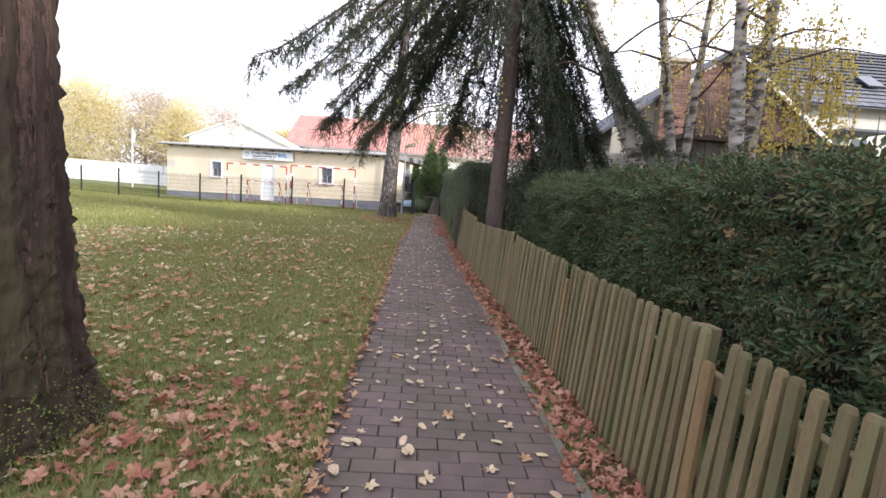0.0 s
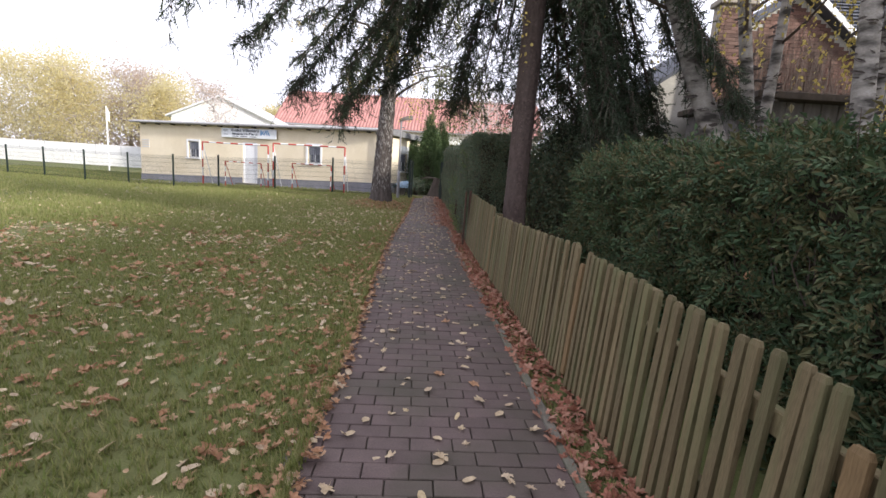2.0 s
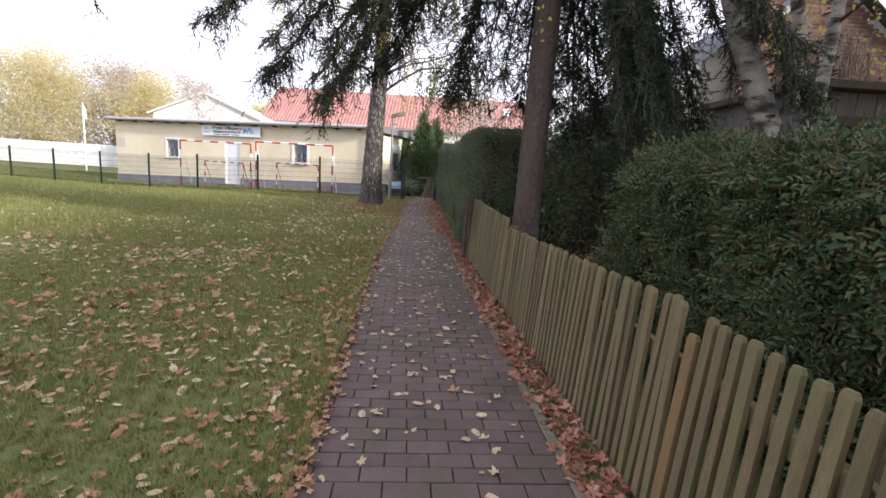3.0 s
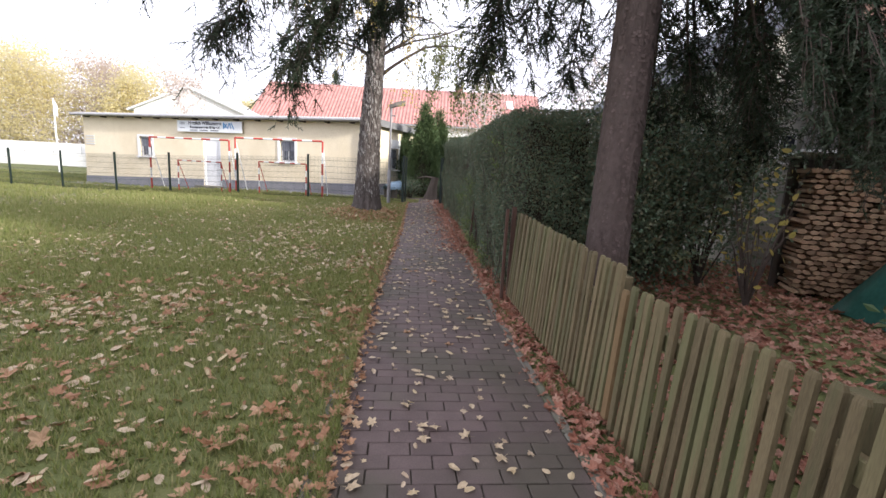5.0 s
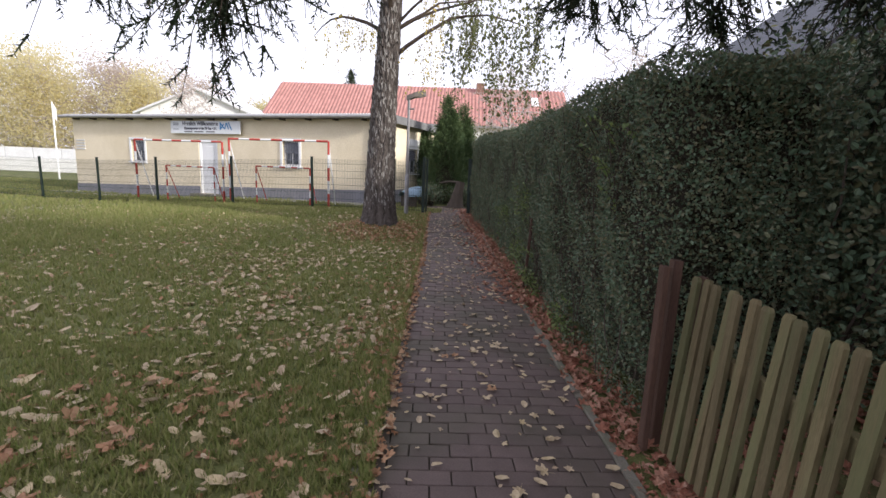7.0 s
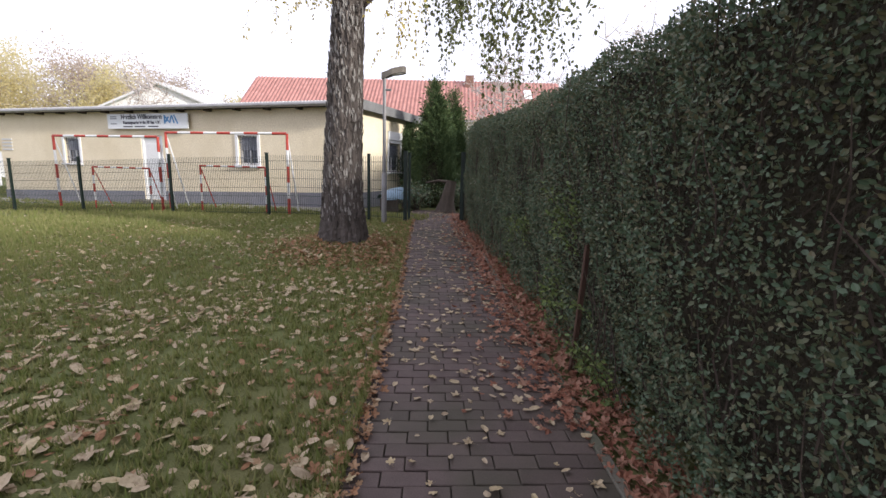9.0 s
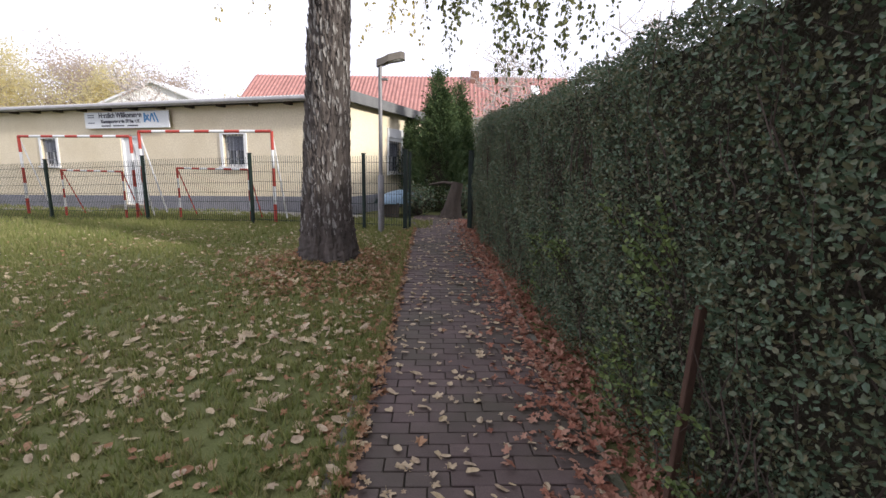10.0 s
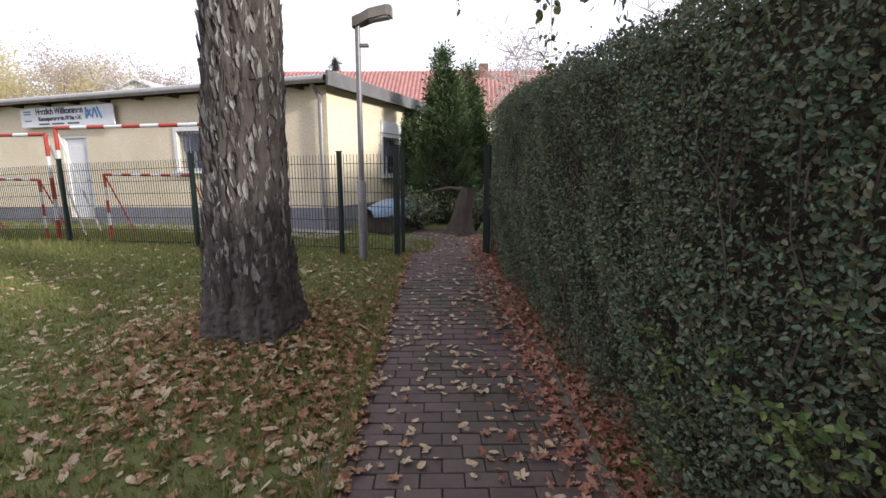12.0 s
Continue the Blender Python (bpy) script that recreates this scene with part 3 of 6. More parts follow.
# roof slab with sheet edge
bm = bmesh.new()
add_box(bm, -0.22, HL + 0.3, -HD - 0.2, 0.28, HH + 0.04, HH + 0.12)
part("roof", bm, FELT, club, "dark felt roof slab")
bm = bmesh.new()
nrib = 150
for i in range(nrib):
    x = -0.2 + (HL + 0.45) * i / nrib
    add_box(bm, x, x + 0.05, -HD - 0.2, 0.24, HH + 0.121, HH + 0.15)
part("roof_sheet", bm, SHEETROOF, club, "ribbed pale roof sheet")
V, F = tube([(-0.2, 0.33, HH + 0.05), (HL + 0.3, 0.33, HH + 0.05)], [0.065, 0.065], 10)
child("gutter", fast_mesh("gutter", V, F, GUTTER, True), club)
part("fascia", box(-0.25, -0.2, -HD - 0.2, 0.3, HH - 0.06, HH + 0.2, 0.004), FELT, club, "dark fascia board")
for i in range(14):
    x = 0.5 + i * 1.07
    part("rafter_end", box(x, x + 0.09, 0.0, 0.25, HH - 0.06, HH + 0.038), DARKWOOD, club)
V, F = tube([(0.12, 0.3, HH), (0.1, 0.09, HH - 0.2), (0.1, 0.08, HH - 0.35), (0.1, 0.08, 0.0)], [0.04] * 4, 8)
child("downpipe", fast_mesh("downpipe", V, F, GUTTER, True), club)


def window(parent, a, b, z0, z1, y_, n=1):
    """A window in the opening, with surround, frame, sill and bars. Local x along the wall, y_ the wall's face."""
    win = thing("window", (0, 0, 0))
    win.parent = parent
    tagged(win, "small window with white surround and dark shutter")
    bm = bmesh.new()
    t = 0.09
    add_box(bm, a - t, a, 0.002, 0.03, z0 - t, z1 + t)
    add_box(bm, b, b + t, 0.002, 0.03, z0 - t, z1 + t)
    add_box(bm, a, b, 0.002, 0.03, z1, z1 + t)
    part("surround", bm, WHITE, win)
    part("sill", box(a - 0.12, b + 0.12, 0.002, 0.1, z0 - 0.05, z0 - 0.002, 0.006), WHITE, win)
    bm = bmesh.new()
    for x0, x1, c0, c1 in ((a, a + 0.06, z0, z1), (b - 0.06, b, z0, z1), (a + 0.06, b - 0.06, z0, z0 + 0.06), (a + 0.06, b - 0.06, z1 - 0.06, z1), ((a + b) / 2 - 0.03, (a + b) / 2 + 0.03, z0 + 0.06, z1 - 0.06)):
        add_box(bm, x0, x1, -0.16, -0.1, c0, c1, 0.004)
    part("frame", bm, WHITE, win)
    part("pane", box(a + 0.05, b - 0.05, -0.135, -0.128, z0 + 0.05, z1 - 0.05), GLASS, win)
    bm = bmesh.new()
    zz = z1 - 0.05
    while zz > z0 + (z1 - z0) * 0.55:
        add_box(bm, a + 0.06, b - 0.06, -0.09, -0.075, zz - 0.042, zz)
        zz -= 0.047
    part("shutter", bm, BLIND, win, "half-lowered grey roller shutter")
    bm = bmesh.new()
    for i in range(6):
        x = a + (b - a) * (i + 0.5) / 6
        add_box(bm, x - 0.006, x + 0.006, -0.05, -0.038, z0, z1)
    for zz in (z0 + 0.2, z1 - 0.2):
        add_box(bm, a, b, -0.05, -0.044, zz - 0.01, zz + 0.01)
    part("grille", bm, BLIND, win, "dark steel window bars")
    return win


window(club, *W1, 0)
window(club, *W2, 0)
sw = window(club, *SW, 0)
part("shutter_box", box(SW[0] - 0.09, SW[1] + 0.09, 0.002, 0.05, SW[3] + 0.092, SW[3] + 0.36, 0.006), WHITE, sw)
sw.matrix_local = pose(0, -0.3, 0, 0, 0, -90) @ Matrix.Scale(-1, 4, (0, 1, 0))
# door
dr = thing("door")
dr.parent = club
tagged(dr, "white panelled entrance door, closed")
part("frame", box(DR[0], DR[0] + 0.07, -0.14, -0.02, DR[2], DR[3], 0.004), WHITE, dr)
part("frame", box(DR[1] - 0.07, DR[1], -0.14, -0.02, DR[2], DR[3], 0.004), WHITE, dr)
part("frame", box(DR[0] + 0.07, DR[1] - 0.07, -0.14, -0.02, DR[3] - 0.07, DR[3], 0.004), WHITE, dr)
leaf_bm = box(DR[0] + 0.07, DR[1] - 0.07, -0.12, -0.07, DR[2] + 0.01, DR[3] - 0.07)
for z0, z1 in ((0.15, 0.85), (1.0, 1.85)):
    add_box(leaf_bm, DR[0] + 0.2, DR[1] - 0.2, -0.07, -0.06, z0, z1, 0.005)
leaf_door = part("leaf", leaf_bm, WHITE, dr)
part("handle", box(DR[0] + 0.11, DR[0] + 0.22, -0.06, -0.03, 1.0, 1.025, 0.004), GUTTER, leaf_door, "steel lever handle")
part("step", box(DR[0] - 0.15, DR[1] + 0.15, 0.0, 0.4, -0.4, DR[2] - 0.002, 0.008), KERB, club)
# vents under the eave
for z in (1.6, 1.72, 1.84, 1.96):
    part("vent", box(14.2, 14.75, 0.002, 0.03, z - 0.03, z + 0.02), SHEETROOF, club)

# banner on the front
sign = thing("banner", (0, 0, 0), "white welcome banner with dark lettering and blue emblem", "sign")
sign.matrix_world = club.matrix_world @ pose(9.0, 0.14, 2.3, 0, 0, 180)
SLX, SLZ = 3.4, 0.46
part("board", box(0, SLX, 0, 0.03, 0, SLZ, 0.004), SIGNWHITE, sign)


def lettering(text, size, x, z, parent, mat, fit_width):
    cu = bpy.data.curves.new("lettering", "FONT")
    cu.body, cu.size, cu.extrude, cu.offset = text, size, 0.002, 0.006
    tmp = bpy.data.objects.new("lettering", cu)
    scene.collection.objects.link(tmp)
    bpy.context.view_layer.update()
    me = bpy.data.meshes.new_from_object(tmp.evaluated_get(bpy.context.evaluated_depsgraph_get()))
    bpy.data.objects.remove(tmp)
    wv = max(v.co.x for v in me.vertices)
    for v in me.vertices:
        v.co.x *= fit_width / wv
    me.materials.clear()
    me.materials.append(mat)
    return child("lettering", me, parent, "", pose(x, -0.004, z, 90))


lettering("Herzlich Willkommen", 0.2, 0.62, 0.3, sign, SIGNDARK, 1.75)
lettering("Kanusportverein Flöha e.V.", 0.13, 0.7, 0.15, sign, SIGNDARK, 1.6)
bm = bmesh.new()
for x0, x1 in ((0.7, 1.1), (1.2, 1.65), (1.78, 2.2)):
    add_box(bm, x0, x1, -0.004, 0, 0.05, 0.085)
part("small_print", bm, SIGNDARK, sign)
bm = bmesh.new()
for x, w, h, r in ((2.48, 0.06, 0.26, 0), (2.58, 0.05, 0.2, 40), (2.58, 0.05, 0.2, -40), (2.72, 0.05, 0.24, 20), (2.82, 0.05, 0.24, -20), (2.93, 0.05, 0.3, -28)):
    add_box(bm, -w / 2, w / 2, -0.004, 0, -h / 2, h / 2, m=pose(x, 0, 0.28, 0, r, 0))
part("emblem", bm, SIGNBLUE, sign, "blue emblem")
bm = bmesh.new()
for z in (0.14, 0.3, 0.36):
    add_box(bm, 0.14, 0.42, -0.004, 0, z, z + 0.03)
part("small_emblem", bm, BLIND, sign)

# grey board shed behind the clubhouse
shed = thing("board_shed", club.matrix_world.translation, "weathered grey wooden shed behind the clubhouse", "shed", turn=BTURN)
bm = bmesh.new()
for i in range(14):
    y1 = -HD - 0.25 - i * 0.155
    add_box(bm, 0.12 - 0.012 * (i % 2), 0.2, y1 - 0.15, y1, 0, 2.5)
part("boards", bm, GREYBOARD, shed)
part("wall", box(0.2, 3.2, -HD - 2.45, -HD - 0.23, 0, 2.5), GREYBOARD, shed)
part("roof", box(-0.1, 3.4, -HD - 2.6, -HD - 0.21, 2.501, 2.6, 0.01), FELT, shed, "dark felt roof")

# yard behind the fence
yard_top = [club.matrix_world @ Vector((u, o, 0)) for o in (0.03, 1.0) for u in np.arange(-0.5, 15.6, 1.0)]
yard = tagged(new("pavement_yard", fast_mesh("pavement_yard", [(p.x, p.y, float(gz(p.x, p.y)) - 0.006) for p in yard_top],
              [(i, i + 1, 17 + i + 1, 17 + i) for i in range(16)], GRAVEL)), "grey gravel strip along the clubhouse", "pavement", kind="structure")

# ---- street lamp ----
lamp = thing("street_lamp", (-1.93, 21.69, float(gz(-1.93, 21.69))), "grey steel lamp post with hooded lantern", "street lamp")
V, F = tube([(0, 0, -0.05), (0, 0, 1.0), (0, 0, 1.03)], [0.058, 0.058, 0.042], 14)
child("base", fast_mesh("base", V, F, LAMP_STEEL, True), lamp)
V, F = tube([(0, 0, 1.0), (0.0, 0, 3.0)], [0.038, 0.034], 12)
child("pole", fast_mesh("pole", V, F, LAMP_STEEL, True), lamp)
part("door_plate", box(-0.03, 0.03, -0.064, -0.055, 0.35, 0.75, 0.004), LAMP_STEEL, lamp)
bm = bmesh.new()
prof = [(-0.06, 0.02, 0.05), (0.05, 0.05, 0.09), (0.16, 0.1, 0.115), (0.38, 0.15, 0.1), (0.44, 0.14, 0.085)]
rings = []
for x, zc, hw in prof:
    rings.append([bm.verts.new((x, sy * hw, 2.97 + zc + sz)) for sy, sz in ((-1, -0.05), (1, -0.05), (0.75, 0.075), (-0.75, 0.075))])
for r0, r1 in zip(rings, rings[1:]):
    for i in range(4):
        bm.faces.new((r0[i], r0[(i + 1) % 4], r1[(i + 1) % 4], r1[i]))
bm.faces.new(rings[0][::-1])
bm.faces.new(rings[-1])
bmesh.ops.recalc_face_normals(bm, faces=bm.faces)
head = part("hood", bm, LAMP_HEAD, lamp, "grey-brown lantern hood")
bm = bmesh.new()
add_box(bm, 0.14, 0.41, -0.08, 0.08, -0.035, 0.03, 0.012, pose(0, 0, 3.02, 0, -9, 0))
part("lens", bm, LENS, head, "clear lamp cover")
part("sensor", box(0.02, 0.14, -0.03, 0.03, 2.71, 2.75, 0.006), LAMP_STEEL, lamp, "small sensor on the pole")

# ---- hedges ----
FROND_V, FROND_F = frond()
NEED_V, NEED_F = needles()
LOBES = [lobed(i) for i in range(5)]
LOBE_V, LOBE_F = LOBES[0]


def wobble(a, b, c):
    return (np.sin(a * 2.1 + 1.3 * np.sin(b * 1.7)) + np.sin(b * 2.9 + c) + np.sin(a * 4.7 - b * 3.9 + 2 * c)) / 3


def hedge(name, s0, s1, w0, w1, h0, h1, bulge, per_m2, size, TV, TF, mat, label, round_end=0.25, hang=0.0, hole=None, inset=0.13, clump=0.03):
    """A clipped hedge: dark sheet for its shaded twiggy core, stems and a skin of leaves over its sides, ends and top.
    """
    x0, y0 = on_path(s0, (w0 + w1) / 2)
    ob = thing(name, (x0, y0, 0), label, "hedge")
    L, Wd = s1 - s0, w1 - w0

    def surf(q, a, b):
        # q: which face; a, b in 0..1 -> place in (s, w, z), outward way
        h = h0 + (h1 - h0) * a
        if q == 0:      # side by the path
            s, w, z, nrm = s0 + a * L, np.full_like(a, w0), 0.02 + b * h, np.array([0, -1, 0.12])
        elif q == 1:    # far side
            s, w, z, nrm = s0 + a * L, np.full_like(a, w1), 0.02 + b * h, np.array([0, 1, 0.12])
        elif q == 2:    # top
            s, w, z, nrm = s0 + a * L, w0 + b * Wd, h, np.array([0, 0, 1])
        elif q == 3:    # near end
            s, w, z, nrm = np.full_like(a, s0), w0 + a * Wd, 0.02 + b * h0, np.array([-1, 0, 0.12])
        else:
            s, w, z, nrm = np.full_like(a, s1), w0 + a * Wd, 0.02 + b * h1, np.array([1, 0, 0.12])
        hh = h if q < 3 else (h0 if q == 3 else h1)
        off = bulge * wobble(s * 1.6, z * 1.8 + w, 1.0 + q) + clump * wobble(s * 6.3 + w * 5, z * 7.1 + w * 2, 2.0 + q) + 0.5 * clump * wobble(s * 14.0, z * 15.0 + w * 9, 5.0)
        s, w, z = s + nrm[0] * off, w + nrm[1] * off, z + nrm[2] * off
        # rounded shoulders
        cut = np.clip((z - (hh - round_end)) / round_end, 0, 1) ** 2 * round_end * 0.6
        w = np.where(w < (w0 + w1) / 2, w + cut, w - cut)
        ends = np.clip((s0 + round_end - s) / round_end, 0, 1) ** 2
        w = np.where(w < (w0 + w1) / 2, w + ends * round_end * 0.5, w - ends * round_end * 0.5)
        z = z - ends * np.clip(z / hh, 0, 1) * round_end * 0.5
        return s, w, z, np.broadcast_to(nrm, (len(a), 3))

    def world(s, w, z):
        x, yv = on_path(s, w - 0.19 * smooth_step((s - 16.5) / 5.5))
        return np.stack([x - x0, yv - y0, z + 0.15 * smooth_step((yv - 17) / 5)], -1)

    hm = (h0 + h1) / 2
    areas = [L * hm, L * hm, L * Wd, Wd * h0, Wd * h1]
    places, outs = [], []
    for q, ar in enumerate(areas):
        n = int(ar * per_m2 * (0.2 if q == 1 else 1))
        a, b = rng.random(n), rng.random(n)
        s, w, z, nrm = surf(q, a, b)
        dep = rng.exponential(0.045 if inset < 0.2 else 0.075, n)
        keep = wobble(s * 3.1, z * 3.7, 4.0 + q) + rng.normal(0, 0.45, n) > -0.62
        if hole is not None:
            gap = np.exp(-((s - hole[0]) / hole[2]) ** 2 - ((z - hole[1]) / hole[3]) ** 2)
            keep &= rng.random(n) > 0.5 * gap
        s, w, z, nrm, dep = s[keep], w[keep], z[keep], nrm[keep], dep[keep]
        p = world(s - nrm[:, 0] * dep, w - nrm[:, 1] * dep, z - nrm[:, 2] * dep)
        o = nrm[:, 0:1] * np.array([PD.x, PD.y, 0]) + nrm[:, 1:2] * np.array([PR.x, PR.y, 0]) + nrm[:, 2:3] * np.array([0, 0, 1.0])
        places.append(p)
        outs.append(o)
    P, O = np.concatenate(places), np.concatenate(outs)
    n = len(P)
    d = O * 0.5 + unit(n) * 0.75 + np.array([0, 0, 0.25 - hang])
    up = O + unit(n) * 0.7
    V, F = spread(TV, TF, P, frames_of(d, up), size * rng.uniform(0.6, 1.35, n))
    child("leaves", fast_mesh("leaves", V, F, mat), ob)
    # core: a closed dark sheet in place of the shaded inner twigs
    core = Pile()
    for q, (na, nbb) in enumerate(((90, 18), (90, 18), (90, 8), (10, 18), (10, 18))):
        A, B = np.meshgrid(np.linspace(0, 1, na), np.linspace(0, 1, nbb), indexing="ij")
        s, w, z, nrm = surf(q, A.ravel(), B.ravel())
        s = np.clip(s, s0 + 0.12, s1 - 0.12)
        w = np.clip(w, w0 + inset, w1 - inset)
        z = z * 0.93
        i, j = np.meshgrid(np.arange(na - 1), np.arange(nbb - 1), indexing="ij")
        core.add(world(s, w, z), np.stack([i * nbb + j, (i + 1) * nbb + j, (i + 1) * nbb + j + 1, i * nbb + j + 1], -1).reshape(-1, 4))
    child("inner_twigs", core.mesh("inner_twigs", HEDGECORE), ob, "dark sheet standing in for the shaded inner twigs")
    # stems and twigs near the face
    st = Pile()
    for i in range(int(L * 60)):
        s = s0 + 0.1 + rng.random() * (L - 0.2)
        w = w0 + 0.02 + rng.random() * 0.14
        zb = rng.random() ** 1.5 * hm * 0.75
        ln = rng.uniform(0.25, 0.7)
        pts = world(s + np.cumsum(rng.normal(0, 0.07, 4)), w + np.cumsum(rng.normal(0, 0.025, 4)), zb + np.linspace(0, ln, 4))
        r = rng.uniform(0.002, 0.005)
        V, F = tube(pts, [r, r * 0.9, r * 0.7, r * 0.4], 4)
        st.add(V, F)
    child("twigs", st.mesh("twigs", TWIG), ob)
    return ob


thuja = hedge("thuja_hedge", -3.0, 8.2, 1.62, 2.95, 1.42, 1.5, 0.13, 1650, 0.14, FROND_V, FROND_F, THUJA, "dense dark green thuja hedge with browned patches", 0.22, hang=0.35, clump=0.09)
privet = hedge("privet_hedge", 11.75, 22.2, 0.81, 1.95, 2.04, 2.1, 0.1, 8200, 0.0215, OVATE_V, OVATE_F, PRIVET, "tall clipped privet hedge with thin twiggy patches", 0.25, hole=(13.2, 0.95, 0.7, 0.6), inset=0.24)

# long unclipped shoots and low weeds out of the privet's face
sh_p, sh_st = [], Pile()
for s0_, z0_, n_, len_ in ((15.1, 0.85, 16, 0.42), (15.25, 0.25, 20, 0.4), (14.5, 0.02, 22, 0.32), (16.6, 0.65, 12, 0.35), (13.0, 0.02, 14, 0.3), (17.4, 0.3, 8, 0.3), (12.4, 1.3, 8, 0.4)):
    for i in range(n_):
        ss_, ln = s0_ + rng.normal(0, 0.16), len_ * rng.uniform(0.6, 1.2)
        x_, y_ = on_path(ss_, 0.84 - 0.19 * float(smooth_step((ss_ - 16.5) / 5.5)))
        u = np.linspace(0, 1, 5)[:, None]
        lean = np.array([-PR.x * rng.uniform(0.1, 0.5), rng.normal(0, 0.3), rng.uniform(0.6, 1.1)])
        p = np.array([x_, y_, max(0.0, z0_ + rng.normal(0, 0.12))]) + lean * ln * u + np.array([-0.05, 0, -0.1]) * u ** 2
        sh_st.add(*tube(p - np.array(privet.location), np.linspace(0.004, 0.0015, 5), 4))
        tt = np.repeat(np.linspace(0.15, 1, 9), 2)
        sh_p.append(np.stack([np.interp(tt, u[:, 0], p[:, c]) for c in range(3)], -1) + rng.normal(0, 0.006, (18, 3)))
SHP = np.concatenate(sh_p) - np.array(privet.location)
SHOOTLEAF = surface("young_privet_leaf", (0.13, 0.19, 0.06), (0.2, 0.26, 0.08), 4, 0.45, 0, 30, palette=[(0.08, 0.13, 0.06), (0.14, 0.2, 0.075), (0.24, 0.28, 0.09)], see=0.3, spec=0.4)
child("shoots", sh_st.mesh("shoots", TWIG), privet)
V, F = spread(OVATE_V, OVATE_F, SHP, frames_of(unit(len(SHP)) + np.array([-0.4, 0, 0.2]), unit(len(SHP)) + np.array([-0.6, 0, 0.5])), rng.uniform(0.02, 0.037, len(SHP)))
child("leaves", fast_mesh("leaves", V, F, SHOOTLEAF), privet, "pale green leaves of unclipped shoots")

# leaning stake in the hedge
stake = new("stake", to_mesh("stake", box(-0.016, 0.016, -0.016, 0.016, -0.05, 0.85, 0.003), BROWN_WOOD))
stake.matrix_world = pose(*on_path(14.75, 0.77), 0, 0, 3, 4)
tagged(stake, "thin weathered stake leaning in the hedge", "stake")

# ---- trees ----


def limb(a, b, n=7, sag=0.0, wander=0.06):
    a, b = np.asarray(a, float), np.asarray(b, float)
    t = np.linspace(0, 1, n)[:, None]
    L = np.linalg.norm(b - a)
    p = a + (b - a) * t + rng.normal(0, wander * L / 3, (n, 3)) * np.sin(np.pi * t)
    p[:, 2] += sag * np.sin(np.pi * t[:, 0])
    return p


def trunk_mesh(name, pts, radii, mat, sides=40, rough=0.06, ridges=9, flare=0.0, steps=60):
    """A trunk with ridged bark and spreading roots."""
    pts, radii = np.asarray(pts, float), np.asarray(radii, float)
    zs = np.linspace(0, 1, steps) ** 1.3
    old = np.linspace(0, 1, len(pts))
    P = np.stack([np.interp(zs, old, pts[:, i]) for i in range(3)], -1)
    R = np.interp(zs, old, radii)
    V, F = tube(P, R, sides)
    V = V.reshape(steps, sides, 3)
    ang = np.linspace(0, 2 * np.pi, sides, endpoint=False)[None]
    z = P[:, 2:3]
    k = 1 + rough * (np.sin(ang * ridges + 1.5 * np.sin(z * 2.1)) * 0.5 + np.sin(ang * (2 * ridges + 1) + 3 * np.sin(z * 3.3 + ang)) * 0.35 + rng.normal(0, 0.35, (steps, sides)))
    k = k + flare * np.exp(-np.maximum(z - P[0, 2], 0) / 0.22) * (0.75 + 0.5 * np.sin(ang * 5 + 1))
    V = P[:, None] + (V - P[:, None]) * k[:, :, None]
    return fast_mesh(name, V.reshape(-1, 3), F, mat, True)


def leaf_cloud(places, size, mat, TV=OVATE_V, TF=OVATE_F, droop=0.5, jitter=0.5):
    n = len(places)
    d = unit(n) * 0.8 + np.array([0, 0, -droop])
    V, F = spread(TV, TF, places, frames_of(d, unit(n)), size * rng.uniform(0.6, 1.3, n))
    return fast_mesh("leaves", V, F, mat)


def hanging(starts, lengths, gap, out=0.12):
    """Thin drooping shoots: lines of points."""
    shoots, pts = Pile(), []
    for s, ln in zip(starts, lengths):
        n = max(4, int(ln / 0.12))
        t = np.linspace(0, 1, n)
        p = np.array(s) + np.stack([np.cumsum(rng.normal(0, 0.012, n)) + out * ln * t * rng.normal(), np.cumsum(rng.normal(0, 0.012, n)) + out * ln * t * rng.normal(), -ln * t], -1)
        V, F = tube(p, np.linspace(0.004, 0.0015, n), 3)
        shoots.add(V, F)
        m = max(2, int(ln / gap))
        tt = rng.random(m)
        pts.append(np.stack([np.interp(tt, t, p[:, i]) for i in range(3)], -1) + rng.normal(0, 0.03, (m, 3)))
    return shoots, np.concatenate(pts)


# the oak-barked trunk at the start
oak = thing("maple_tree", (-1.77, 3.02, 0), "thick dark furrowed trunk with mossy roots in the lawn", "tree")
child("trunk", trunk_mesh("trunk", [(0, 0, -0.15), (-0.03, 0, 1.5), (-0.12, 0.05, 3.5), (-0.25, 0.1, 8)], [0.47, 0.40, 0.37, 0.25], OAKBARK, 110, 0.06, 17, 0.42, 150), oak)
bark_ridges = Pile()
for i in range(3400):
    a, zc = rng.uniform(-1.9, 1.2), rng.uniform(0.15, 3.2)
    r = 0.403 + 0.06 * math.exp(-zc / 0.5)
    ln, wd = rng.uniform(0.05, 0.17), rng.uniform(0.005, 0.009)
    zz = np.linspace(-ln, ln, 5)
    aa = a + np.cumsum(rng.normal(0, 0.012, 5))
    p = np.stack([np.cos(aa) * r - 0.03 * zc, np.sin(aa) * r, zc + zz], -1)
    V, F = tube(p, np.array([0.004, wd, wd * 1.1, wd, 0.004]), 5)
    bark_ridges.add(V, F)
child("bark_plates", bark_ridges.mesh("bark_plates", OAKPLATE), oak)
nm = 1500
ma, mz = rng.uniform(-1.6, 0.9, nm), np.abs(rng.normal(0, 0.14, nm)) + 0.0
mr = 0.44 + 0.16 * np.exp(-mz / 0.22)
